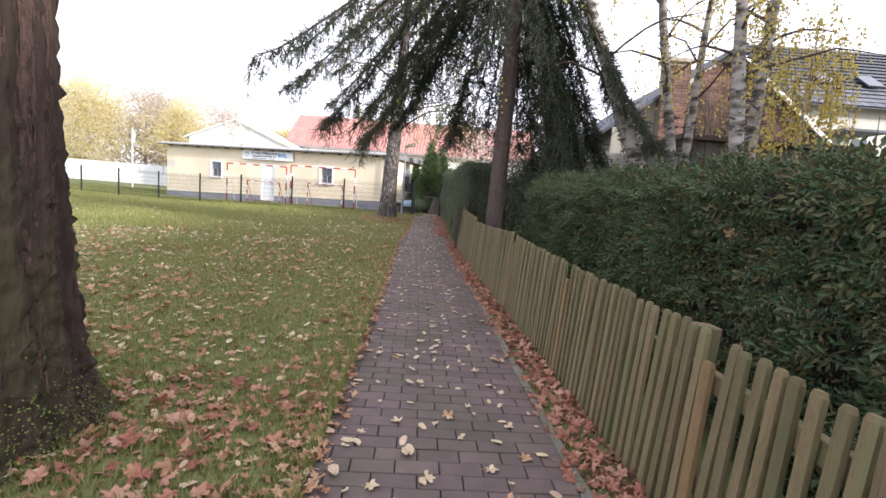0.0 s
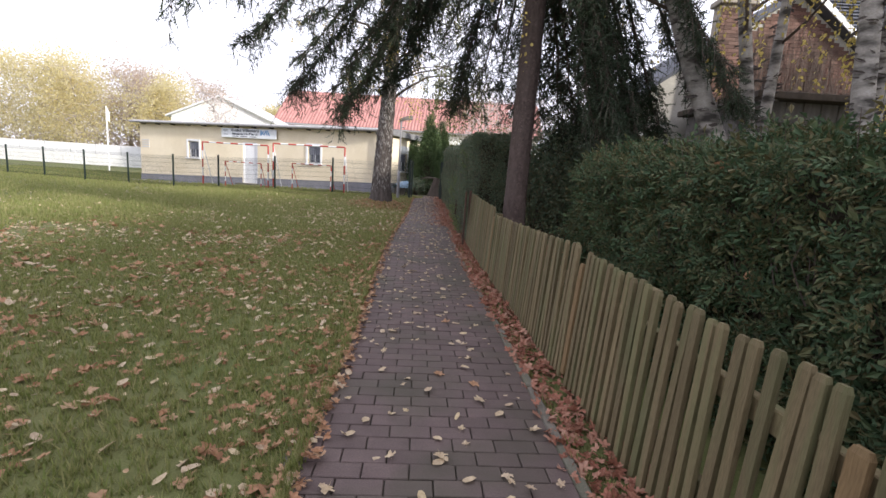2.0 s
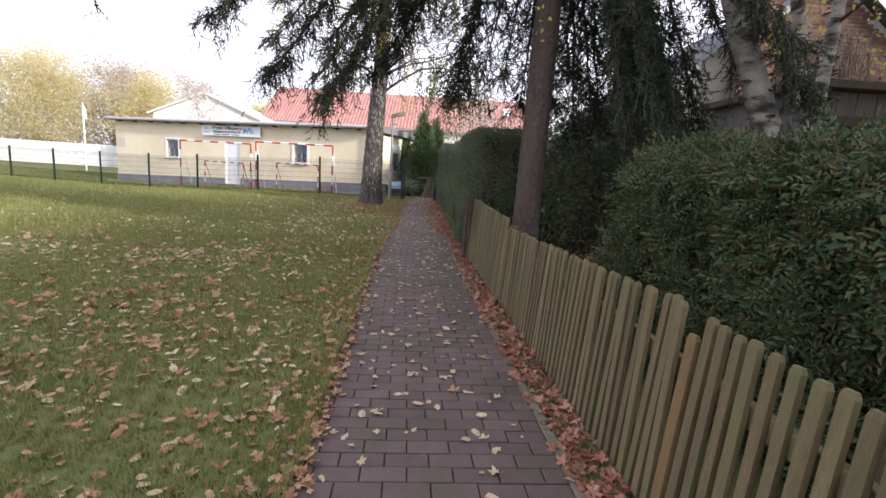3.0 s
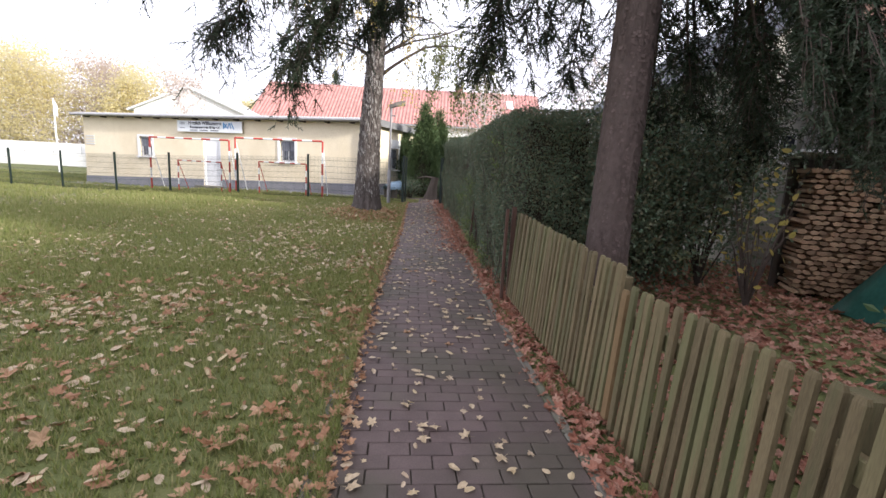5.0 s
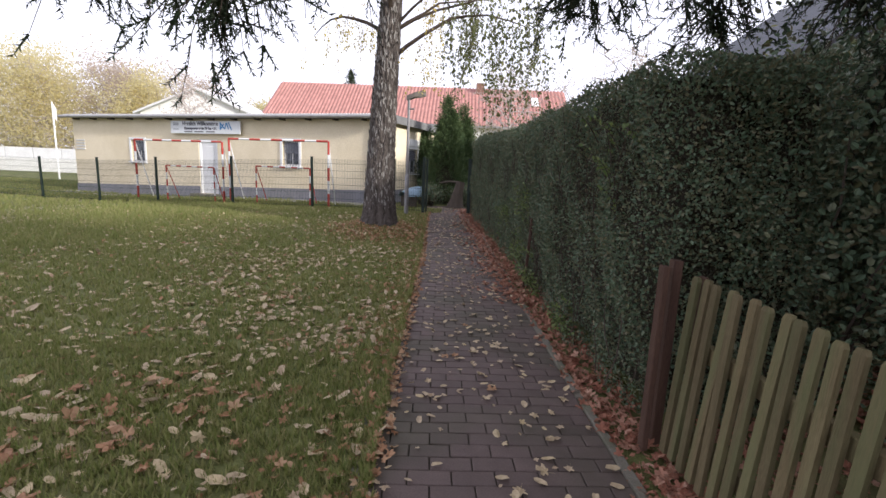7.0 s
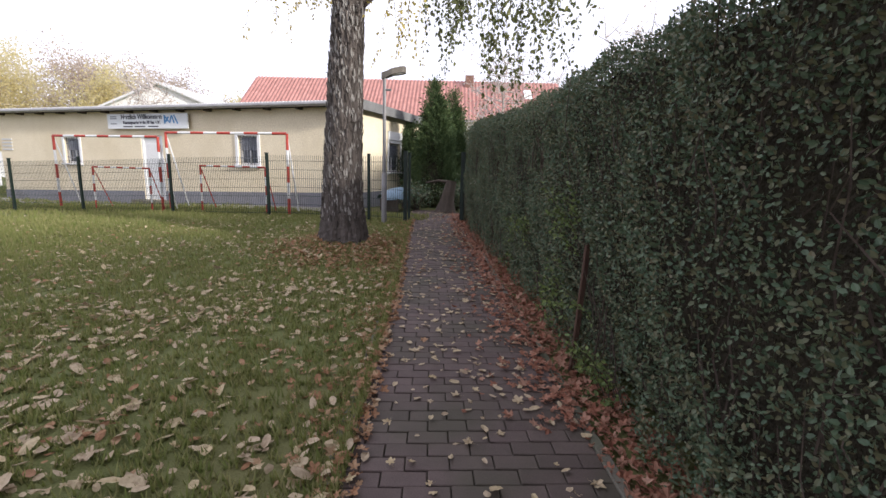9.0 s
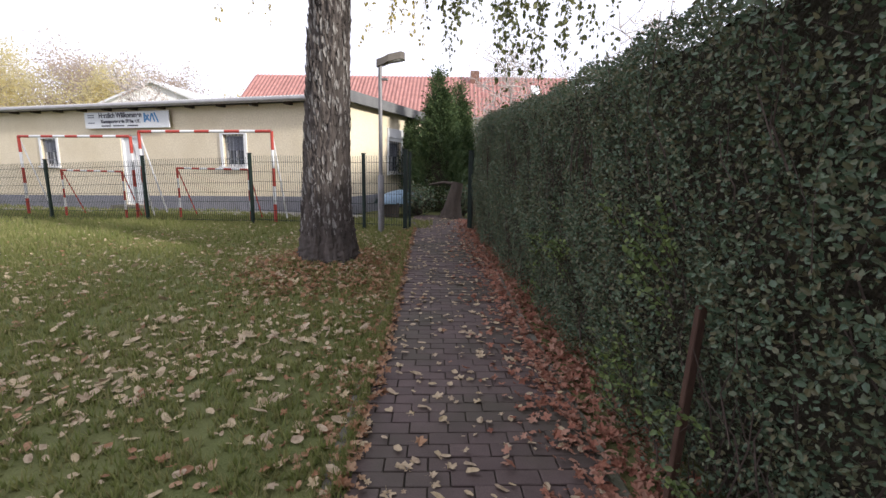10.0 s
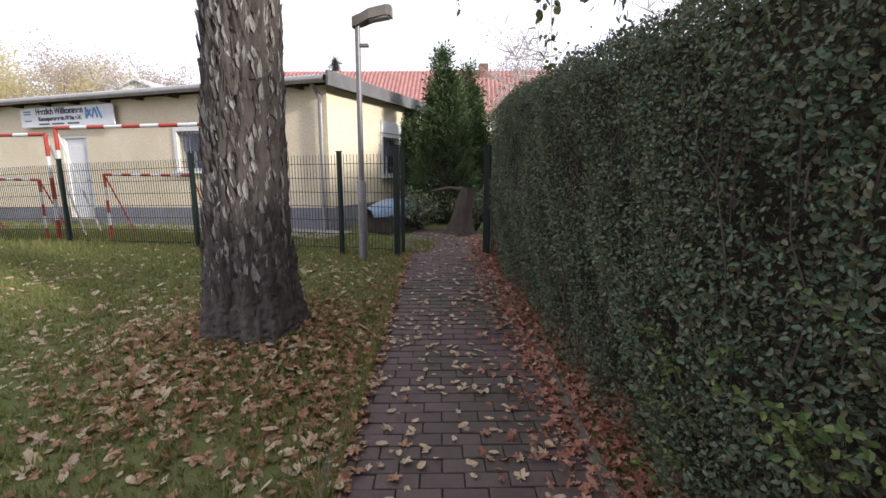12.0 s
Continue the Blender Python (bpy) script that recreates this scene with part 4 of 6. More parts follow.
mp_ = np.stack([np.cos(ma) * mr, np.sin(ma) * mr, mz], -1)
V, F = spread(OVATE_V, OVATE_F, mp_, frames_of(unit(nm) + np.array([0, 0, 0.6]), unit(nm)), rng.uniform(0.008, 0.017, nm))
child("moss", fast_mesh("moss", V, F, MOSS), oak, "green moss on the roots")
br, tips = Pile(), []
for i in range(9):
    a = i * 2.4
    z = 3.2 + 0.5 * i
    e = np.array([math.cos(a) * rng.uniform(2, 3.2), math.sin(a) * rng.uniform(2, 3.2), z + rng.uniform(1.2, 2.5)])
    p = limb((-0.04, 0.05, z), e, 7, 0.2)
    br.add(*tube(p, np.linspace(0.1, 0.015, 7), 6))
    for j in range(8):
        q = p[rng.integers(3, 7)]
        e2 = q + unit(1)[0] * 0.9 + (0, 0, 0.2)
        br.add(*tube(limb(q, e2, 4), np.linspace(0.02, 0.004, 4), 4))
        tips.append(e2 + rng.normal(0, 0.3, (40, 3)))
child("limbs", br.mesh("limbs", OAKBARK), oak)
child("leaves", leaf_cloud(np.concatenate(tips), 0.11, LITTER, LOBE_V, LOBE_F), oak)

# spruce
SPX, SPY = 1.27, 10.7
spruce = thing("spruce_tree", (SPX, SPY, 0), "old spruce with scaly trunk and long drooping dark branches", "tree")
child("trunk", trunk_mesh("trunk", [(0, 0, -0.1), (0.0, 0, 1.0), (0.03, 0, 3), (0.05, 0, 8), (0.05, 0, 14)], [0.205, 0.166, 0.158, 0.125, 0.02], SPRUCEBARK, 64, 0.05, 11, 0.12, 150), spruce)
flakes = Pile()
nfl = 3200
fa, fz = rng.uniform(0, 2 * np.pi, nfl), rng.uniform(0.1, 3.6, nfl)
fr = np.interp(fz, [0, 1, 3, 4], [0.205, 0.167, 0.159, 0.155])
fp = np.stack([np.cos(fa) * fr + 0.01 * fz, np.sin(fa) * fr, fz], -1)
fo = np.stack([np.cos(fa), np.sin(fa), np.zeros(nfl)], -1)
SCALE_V = [(-0.5, 0, 0), (0.5, 0.1, 0), (0.4, 0.9, 0.09), (-0.45, 1, 0.07)]
V, F = spread(SCALE_V, [(0, 1, 2, 3)], fp, frames_of(np.tile([0, 0, -1.0], (nfl, 1)) + unit(nfl) * 0.25, fo), rng.uniform(0.014, 0.034, nfl))
child("bark_scales", fast_mesh("bark_scales", V, F, SPRUCESCALE), spruce)
limbs, twigs, sp_p, sp_d = Pile(), Pile(), [], []
placed = [(-3.2, 1.2, 2.25, 6.6, 1.9), (-4.3, 1.9, 2.5, 7.0, 1.1), (-5.0, 1.5, 3.4, 7.2, 0.9), (-1.0, 1.8, 2.5, 6.4, 2.0), (-4.6, -1.5, 3.3, 7.0, 0.5),
          (1.25, -1.0, 1.75, 6.2, 2.6), (1.7, -0.3, 1.7, 6.3, 2.4), (2.3, 0.5, 1.8, 6.6, 2.2), (2.0, 1.5, 1.7, 6.2, 2.0), (1.0, 1.8, 1.9, 6.0, 1.7), (2.8, -0.9, 2.3, 6.8, 1.4),
          (-2.2, 2.5, 3.3, 6.8, 1.0), (0.3, 2.7, 2.6, 6.4, 1.4), (-0.5, -1.1, 3.9, 6.6, 0.7)]
for dx, dy, zt, z0, heavy in list(placed):
    for side in (-1, 1):
        a, f = side * rng.uniform(0.1, 0.26), rng.uniform(0.7, 0.95)
        placed.append(((dx * math.cos(a) - dy * math.sin(a)) * f, (dx * math.sin(a) + dy * math.cos(a)) * f, zt + rng.uniform(0.25, 0.6), z0 + rng.uniform(-0.3, 0.3), heavy * 0.6))
for i in range(22):
    a, z0 = i * 2.399, 8.2 + i * 0.27
    Lb = 3.4 - 0.11 * i + rng.uniform(-0.3, 0.3)
    placed.append((math.cos(a) * Lb, math.sin(a) * Lb, z0 - 2.2 + 0.04 * i, z0, 0.5))
for dx, dy, zt, z0, heavy in placed:
    n = 12
    t = np.linspace(0, 1, n)
    sag = (z0 - zt) * (1.12 * t ** 1.25 - 0.12 * t ** 7)
    p = np.stack([dx * t, dy * t, z0 - sag], -1) + np.cumsum(rng.normal(0, 0.02, (n, 3)), axis=0)
    Lb = math.hypot(dx, dy)
    limbs.add(*tube(p, np.linspace(0.035 + 0.006 * Lb, 0.006, n), 6))
    k = int(Lb * 44 * heavy)
    for j in range(k):
        tt = 0.25 + 0.75 * rng.random() ** 0.8
        q = np.array([np.interp(tt, t, p[:, c]) for c in range(3)])
        side = np.array([-dy, dx, 0]) / Lb * rng.choice((-1, 1))
        fwd = np.array([dx, dy, 0]) / Lb
        ln = rng.uniform(0.25, 1.0) * (1.15 - 0.6 * tt)
        m = 6
        u = np.linspace(0, 1, m)[:, None]
        w = q + (side * rng.uniform(0.2, 1.0) + fwd * 0.3) * ln * u * rng.uniform(0.5, 1.2) + np.array([0, 0, -1.0]) * ln * u ** 1.5 * rng.uniform(0.5, 1.25)
        w = w + np.cumsum(rng.normal(0, 0.012, (m, 3)), axis=0)
        twigs.add(*tube(w, np.linspace(0.006, 0.002, m), 3))
        ns = max(4, int(ln / 0.065))
        us_ = rng.random(ns)
        pos = np.stack([np.interp(us_, u[:, 0], w[:, c]) for c in range(3)], -1)
        dr_ = (w[-1] - w[0]) / ln
        sp_p.append(pos)
        sp_d.append(np.tile(dr_, (ns, 1)) * 0.8 + rng.normal(0, 0.55, (ns, 3)))
    ns = int(Lb * 22)
    us_ = 0.1 + 0.9 * rng.random(ns)
    sp_p.append(np.stack([np.interp(us_, t, p[:, c]) for c in range(3)], -1))
    sp_d.append(np.tile((dx / Lb, dy / Lb, -0.1), (ns, 1)) + rng.normal(0, 0.6, (ns, 3)))
child("limbs", limbs.mesh("limbs", TWIG), spruce, "dark bare limbs")
child("twigs", twigs.mesh("twigs", TWIG), spruce)
SP, SD = np.concatenate(sp_p), np.concatenate(sp_d)
V, F = spread(NEED_V, NEED_F, SP, frames_of(SD, unit(len(SP))), rng.uniform(0.11, 0.19, len(SP)))
child("needles", fast_mesh("needles", V, F, NEEDLE), spruce, "dark green needle sprays")

# the old birch by the fence
BIX, BIY = -2.17, 18.9
birch = thing("old_birch", (BIX, BIY, 0), "old birch with dark fissured bark and pale flakes", "tree")
BP, BR = [(0, 0, 0.1), (0.0, 0, 0.9), (0.06, 0, 2.4), (0.2, 0.05, 5), (0.3, 0.1, 9), (0.3, 0.2, 13)], [0.36, 0.285, 0.245, 0.185, 0.12, 0.02]
child("trunk", trunk_mesh("trunk", BP, BR, OLDBIRCH, 96, 0.07, 13, 0.18, 150), birch)
npl = 1900
pa, pz = rng.uniform(0, 2 * np.pi, npl), rng.uniform(0.45, 6.5, npl) ** 1.0
zz = [b[2] for b in BP]
pr = np.interp(pz, zz, BR) * 1.015
pp = np.stack([np.interp(pz, zz, [b[0] for b in BP]) + np.cos(pa) * pr, np.sin(pa) * pr, pz], -1)
po = np.stack([np.cos(pa), np.sin(pa), np.zeros(npl)], -1)
PLATE_V = [(0.03, 0, -0.02), (0.13, 0.22, 0.05), (0.07, 0.6, 0.06), (-0.04, 1, 0.0), (-0.17, 0.62, 0.06), (-0.09, 0.2, 0.05)]
V, F = spread(PLATE_V, OVATE_F, pp, frames_of(np.tile([0, 0, 1.0], (npl, 1)) + unit(npl) * 0.2, po), rng.uniform(0.05, 0.16, npl))
child("pale_bark", fast_mesh("pale_bark", V, F, BIRCHPLATE), birch, "pale grey bark flakes")
ndk = 3800
pa, pz = rng.uniform(0, 2 * np.pi, ndk), rng.uniform(0.3, 6.5, ndk)
pr = np.interp(pz, zz, BR) * 1.0
pp = np.stack([np.interp(pz, zz, [b[0] for b in BP]) + np.cos(pa) * pr, np.sin(pa) * pr, pz], -1)
po = np.stack([np.cos(pa), np.sin(pa), np.zeros(ndk)], -1)
RIDGE_V = [(-0.17, 0.1, -0.06), (0.03, 0.0, 0.07), (0.17, 0.15, -0.06), (0.1, 0.85, -0.06), (-0.02, 1.0, 0.04), (-0.12, 0.8, -0.06)]
V, F = spread(RIDGE_V, [(0, 1, 4, 5), (1, 2, 3, 4)], pp, frames_of(np.tile([0, 0, 1.0], (ndk, 1)) + unit(ndk) * 0.22, po), rng.uniform(0.06, 0.16, ndk))
child("bark_ridges", fast_mesh("bark_ridges", V, F, BIRCHRIDGE), birch)
br, st, ln_ = Pile(), [], []
for i in range(22):
    a, z = i * 2.399, 3.4 + i * 0.42
    Lb = rng.uniform(2.2, 3.6) * (1 - i / 40)
    e = np.array([0.2 + math.cos(a) * Lb, math.sin(a) * Lb, z + rng.uniform(0.3, 1.2)])
    p = limb((np.interp(z, zz, [b[0] for b in BP]), 0, z), e, 8, 0.5)
    br.add(*tube(p, np.linspace(0.05, 0.008, 8), 5))
    for j in range(28):
        q = p[rng.integers(2, 8)] + rng.normal(0, 0.2, 3)
        st.append(q)
        ln_.append(rng.uniform(0.6, 1.7) * (1.0 if q[0] > 0.8 else 0.45))
for x_, y_, z_, l_ in ((1.9, -0.2, 4.6, 2.0), (2.15, 0.3, 4.4, 2.1), (1.6, -0.6, 4.6, 1.8), (1.85, 0.1, 4.3, 1.7), (1.5, 0.4, 4.6, 1.5), (2.5, -0.3, 4.6, 1.6), (2.9, 0.2, 4.5, 1.8), (3.2, -0.4, 4.6, 1.9), (3.0, 0.6, 4.7, 2.1), (2.3, -0.9, 4.6, 1.7)):
    for j in range(4):
        st.append((x_ + rng.normal(0, 0.14), y_ + rng.normal(0, 0.14), z_ + rng.normal(0, 0.1)))
        ln_.append((l_ + 0.35) * rng.uniform(0.6, 1.0))
for e in ((3.3, -0.3, 4.8), (2.2, 0.3, 4.7), (1.6, -0.6, 4.7)):
    br.add(*tube(limb((0.1, 0, 3.9), e, 7, 0.25), np.linspace(0.035, 0.006, 7), 5))
shoots, lp = hanging(st, ln_, 0.032)
child("limbs", br.mesh("limbs", TWIG), birch)
child("shoots", shoots.mesh("shoots", TWIG), birch)
mix_ = lp[:, 0] > 1.2
child("leaves", leaf_cloud(lp[mix_], 0.068, GREENLEAF, droop=0.8), birch, "dull green hanging leaves")
child("leaves", leaf_cloud(lp[~mix_], 0.055, YELLOWLEAF, droop=0.8), birch, "yellow hanging leaves")
# roots showing in the leaf mound
for a, l in ((-0.9, 0.45), (-1.7, 0.35), (0.1, 0.4)):
    p = np.array([(math.cos(a) * r, math.sin(a) * r, 0.16 - 0.16 * (r - 0.3) / l) for r in np.linspace(0.3, 0.3 + l, 6)])
    child("root", fast_mesh("root", *tube(p, np.linspace(0.06, 0.015, 6), 7), OLDBIRCH, True), birch)

# group of white birches behind the thuja hedge
def white_birch(base, pts, r0, seed, yellow):
    rb = np.random.default_rng(seed)
    ob = thing("birch", base, "white-barked birch with dark patches and yellow leaves", "tree", "birches behind the hedge")
    n = len(pts)
    child("trunk", trunk_mesh("trunk", pts, np.linspace(r0, r0 * 0.35, n), BIRCHBARK, 32, 0.03, 5, 0.15, 70), ob)
    pts = np.asarray(pts, float)
    # dark diamond marks
    m = 300
    zz = rb.uniform(0.2, 6, m) ** 1.0
    cx, cy = np.interp(zz, pts[:, 2], pts[:, 0]), np.interp(zz, pts[:, 2], pts[:, 1])
    rr = np.interp(zz, pts[:, 2], np.linspace(r0, r0 * 0.35, n)) * 1.045
    a = rb.uniform(0, 2 * np.pi, m)
    P = np.stack([cx + np.cos(a) * rr, cy + np.sin(a) * rr, zz], -1)
    O = np.stack([np.cos(a), np.sin(a), np.zeros(m)], -1)
    V, F = spread(PLATE_V, OVATE_F, P, frames_of(np.cross(O, [0, 0, 1.0]) + rb.normal(0, 0.3, (m, 3)), O), rb.uniform(0.05, 0.2, m) * np.interp(zz, [0, 2.5, 6], [1.4, 1.0, 0.5]))
    child("dark_bark", fast_mesh("dark_bark", V, F, OLDBIRCH), ob, "dark bark patches")
    br, st, ln_ = Pile(), [], []
    for i in range(16):
        z = 3.6 + 0.35 * i
        a = i * 2.4 + seed
        s = np.array([np.interp(z, pts[:, 2], pts[:, c]) for c in range(3)])
        Lb = rb.uniform(1.0, 2.2)
        e = s + np.array([math.cos(a) * Lb, math.sin(a) * Lb, rb.uniform(0.1, 0.8)])
        p = limb(s, e, 6, 0.25)
        br.add(*tube(p, np.linspace(0.03, 0.005, 6), 4))
        for j in range(yellow):
            st.append(p[rb.integers(1, 6)] + rb.normal(0, 0.15, 3))
            ln_.append(rb.uniform(0.4, 1.5))
    shoots, lp = hanging(st, ln_, 0.045)
    child("limbs", br.mesh("limbs", TWIG), ob)
    child("shoots", shoots.mesh("shoots", TWIG), ob)
    child("leaves", leaf_cloud(lp, 0.06, YELLOWLEAF, droop=0.8), ob, "yellow leaves")
    return ob


white_birch((4.55, 10.1, 0), [(0, 0, 0), (-0.2, 0, 0.9), (-0.57, 0, 1.83), (-1.1, 0, 2.95), (-1.9, 0, 4.81), (-2.2, 0.2, 8)], 0.21, 3, 2)
white_birch((5.15, 11.0, 0), [(0, 0, 0), (-0.1, 0, 1.0), (-0.19, 0, 2.02), (-0.83, 0, 5.2), (-1.2, 0, 9)], 0.15, 4, 2)
white_birch((5.35, 11.25, 0), [(0, 0, 0), (-0.04, 0, 1.2), (-0.06, 0, 2.1), (0.0, 0, 4.9), (0.3, 0.2, 8.5)], 0.13, 5, 2)
white_birch((5.45, 9.3, 0), [(0, 0, 0), (-0.1, 0, 1.2), (-0.2, 0, 2.0), (-0.5, 0, 4.6), (-0.8, 0, 9)], 0.18, 6, 8)
white_birch((5.65, 9.65, 0), [(0, 0, 0), (0.0, 0, 1.2), (0.0, 0, 2.0), (0.02, 0, 4.7), (0.3, 0, 9)], 0.16, 8, 9)
# the low yellow drape between birches and wall
drape = thing("birch_sapling", (6.6, 9.9, 0), "young birch with a dense drape of golden leaves", "tree")
st = np.array([6.6, 9.9, 0]) * 0 + np.stack([rng.normal(0.1, 0.55, 130), rng.normal(0, 0.3, 130), rng.uniform(2.9, 5.0, 130)], -1)
shoots, lp = hanging(st, rng.uniform(0.4, 1.2, 130), 0.035)
child("trunk", fast_mesh("trunk", *tube([(0, 0, -0.05), (0.05, 0, 2), (0.1, 0, 4.8)], [0.05, 0.04, 0.01], 8), BIRCHBARK, True), drape)
child("shoots", shoots.mesh("shoots", TWIG), drape)
child("leaves", leaf_cloud(lp, 0.065, YELLOWLEAF, droop=0.8), drape, "golden leaves")

# ---- cypresses and shrubs at the path's end ----


def cypress(x, y, h, r, label, n=5200, seed=1):
    rc = np.random.default_rng(seed)
    ob = thing("cypress", (x, y, float(gz(x, y)) - 0.02), label, "tree", "cypresses at the path's end")
    child("trunk", fast_mesh("trunk", *tube([(0, 0, -0.1), (0, 0, h * 0.9)], [0.08, 0.01], 8), TWIG, True), ob)
    # several upright spires grown together
    spire = rc.integers(0, 6, n)
    sa_, sh_ = rc.uniform(0, 2 * np.pi, 6), np.concatenate([[1.0], rc.uniform(0.62, 0.93, 5)])
    so_ = np.concatenate([[0.0], rc.uniform(0.35, 0.55, 5)]) * r
    t = rc.random(n) ** 0.8
    a = rc.uniform(0, 2 * np.pi, n)
    rad = r * 0.6 * (1 - t ** 1.7) ** 0.7 * (0.8 + 0.3 * np.sin(a * 3 + t * 11 + spire)) * rc.uniform(0.7, 1.08, n)
    hold = so_[spire] * (1 - 0.5 * t)
    P = np.stack([np.cos(a) * rad + np.cos(sa_[spire]) * hold, np.sin(a) * rad + np.sin(sa_[spire]) * hold, t * h * sh_[spire]], -1)
    O = np.stack([np.cos(a), np.sin(a), np.full(n, 0.9)], -1)
    V, F = spread(FROND_V, FROND_F, P, frames_of(O + rc.normal(0, 0.6, (n, 3)), rc.normal(size=(n, 3))), rc.uniform(0.16, 0.32, n))
    child("sprays", fast_mesh("sprays", V, F, CYPRESS), ob)
    # Dark solid core standing in for the shade between the sprays.
    V, F = tube([(0, 0, 0.05), (0, 0, h * 0.3), (0, 0, h * 0.6), (0, 0, h * 0.9)], [r * 0.5, r * 0.5, r * 0.34, r * 0.06], 14)
    child("inner_twigs", fast_mesh("inner_twigs", V, F, HEDGECORE, True), ob)
    return ob


cypress(-1.05, 26.0, 3.65, 0.75, "tall pointed green cypress at the end of the path", 6500, 1)
cypress(-0.5, 26.9, 3.5, 0.6, "slim dark cypress behind another", 4000, 2)
cypress(-1.9, 27.6, 2.6, 0.7, "dark evergreen beside the shed", 3500, 3)


def shrub(x, y, h, r, mat, label, n=1500, size=0.06, seed=1, TV=OVATE_V, TF=OVATE_F):
    rs = np.random.default_rng(seed)
    ob = thing("shrub", (x, y, float(gz(x, y)) - 0.02), label, "shrub")
    P, stems = [], Pile()
    for i in range(16):
        a, l = rs.uniform(0, 2 * np.pi), rs.uniform(0.5, 1.0)
        e = np.array([math.cos(a) * r * l, math.sin(a) * r * l, h * rs.uniform(0.5, 1.0)])
        stems.add(*tube(limb((0, 0, -0.02), e, 5, 0.1), np.linspace(0.015, 0.004, 5), 4))
        P.append(e * (0.6, 0.6, 0.75) + rs.normal(0, 1, (n // 16, 3)) * (r * 0.28, r * 0.28, h * 0.2))
    P = np.concatenate(P)
    P = P[P[:, 2] > 0.02]
    child("stems", stems.mesh("stems", TWIG), ob)
    V, F = spread(TV, TF, P, frames_of(rs.normal(size=(len(P), 3)), rs.normal(size=(len(P), 3))), size * rs.uniform(0.6, 1.3, len(P)))
    child("leaves", fast_mesh("leaves", V, F, mat), ob)
    return ob


shrub(-1.45, 24.5, 0.7, 0.5, PRIVET, "low dark shrub beside the tarpaulin", seed=2)
shrub(-0.3, 24.6, 0.8, 0.5, PRIVET, "low dark shrub at the end of the hedge", seed=3)
shrub(1.75, 12.1, 1.9, 0.7, PRIVET, "dark evergreen shrub behind the spruce", 9000, 0.045, seed=4)
shrub(2.5, 12.7, 2.3, 0.8, PRIVET, "tall dark shrub behind the picket fence", 7500, 0.05, seed=5)
shrub(1.5, 13.4, 2.0, 0.6, PRIVET, "tall dark shrub behind the hedge", 7000, 0.05, seed=6)
shrub(2.3, 13.2, 2.3, 0.8, PRIVET, "dense dark shrub before the house wall", 9000, 0.05, seed=17)
shrub(3.2, 13.6, 2.5, 0.8, PRIVET, "dense dark shrub before the house wall", 9000, 0.05, seed=18)
shrub(3.2, 12.6, 2.6, 0.75, PRIVET, "dark leafy shrub beside the wood pile", 9000, 0.05, seed=21)
shrub(2.9, 13.9, 2.4, 0.9, PRIVET, "tall dark shrub before the house wall", 9000, 0.05, seed=22)
shrub(3.3, 14.6, 2.6, 1.1, GREENLEAF, "leafy shrub with light green leaves", 3500, 0.08, seed=7)
shrub(3.25, 11.7, 1.5, 0.45, YELLOWLEAF, "thin shrub with a few yellow leaves", 90, 0.08, seed=8)
shrub(-0.2, 30.5, 3.0, 1.5, GREENLEAF, "green bush behind the cypresses", 4000, 0.1, seed=9)
shrub(2.4, 27.5, 3.2, 1.6, GREENLEAF, "tall yellowing bush behind the hedge", 4000, 0.1, seed=10)

# covered boat hull and stump
hull = thing("covered_boat", (-1.9, 24.6, 0.15), "blue-grey upturned boat beside the clubhouse", "boat", turn=60)
bm = bmesh.new()
rings = []
for i in range(9):
    t = i / 8
    wv = 0.34 * math.sin(math.pi * min(1, 0.08 + t * 0.9)) ** 0.6
    rings.append([bm.verts.new((t * 1.7 - 0.85, wv * math.cos(a), 0.3 + 0.32 * math.sin(a) * (0.5 + 0.5 * math.sin(math.pi * t)))) for a in np.linspace(0, math.pi, 9)])
for r0, r1 in zip(rings, rings[1:]):
    for i in range(8):
        bm.faces.new((r0[i], r0[i + 1], r1[i + 1], r1[i]))
part("hull", bm, TARP_BLUE, hull, smooth=True)
for x in (-0.5, 0.5):
    part("trestle", box(x - 0.03, x + 0.03, -0.3, 0.3, -0.02, 0.32, 0.005), DARKWOOD, hull)
stump = thing("tree_stump", (-0.62, 24.0, 0.14), "dark rotten tree stump leaning by the path's end", "stump")
child("trunk", trunk_mesh("trunk", [(0, 0, -0.05), (0.05, 0, 0.4), (0.14, 0, 0.85)], [0.24, 0.17, 0.13], DARKWOOD, 32, 0.1, 6, 0.3, 24), stump)
child("limb", fast_mesh("limb", *tube([(0.12, 0, 0.8), (-0.2, 0, 0.85), (-0.55, 0.1, 0.78)], [0.05, 0.03, 0.02], 7), DARKWOOD, True), stump)

# ---- wood pile and tarpaulin behind the picket fence ----
pile = thing("wood_pile", (4.3, 12.4, 0), "stack of split firewood under a sheet roof", "wood pile", turn=-18)


def log_mesh(seed):
    rl = random.Random(seed)
    bm = bmesh.new()
    k = 5
    r = [rl.uniform(0.035, 0.06) for _ in range(k)]
    a = [bm.verts.new((r[i] * 1.15 * math.cos(i * 2 * math.pi / k + seed), 0, 0.62 * r[i] * math.sin(i * 2 * math.pi / k + seed))) for i in range(k)]
    b = [bm.verts.new((v.co.x, 0.4, v.co.z)) for v in a]
    bm.faces.new(a)
    bm.faces.new(b[::-1])
    for i in range(k):
        bm.faces.new((a[i], b[i], b[(i + 1) % k], a[(i + 1) % k]))
    bmesh.ops.recalc_face_normals(bm, faces=bm.faces)
    return to_mesh("log", bm, LOG)


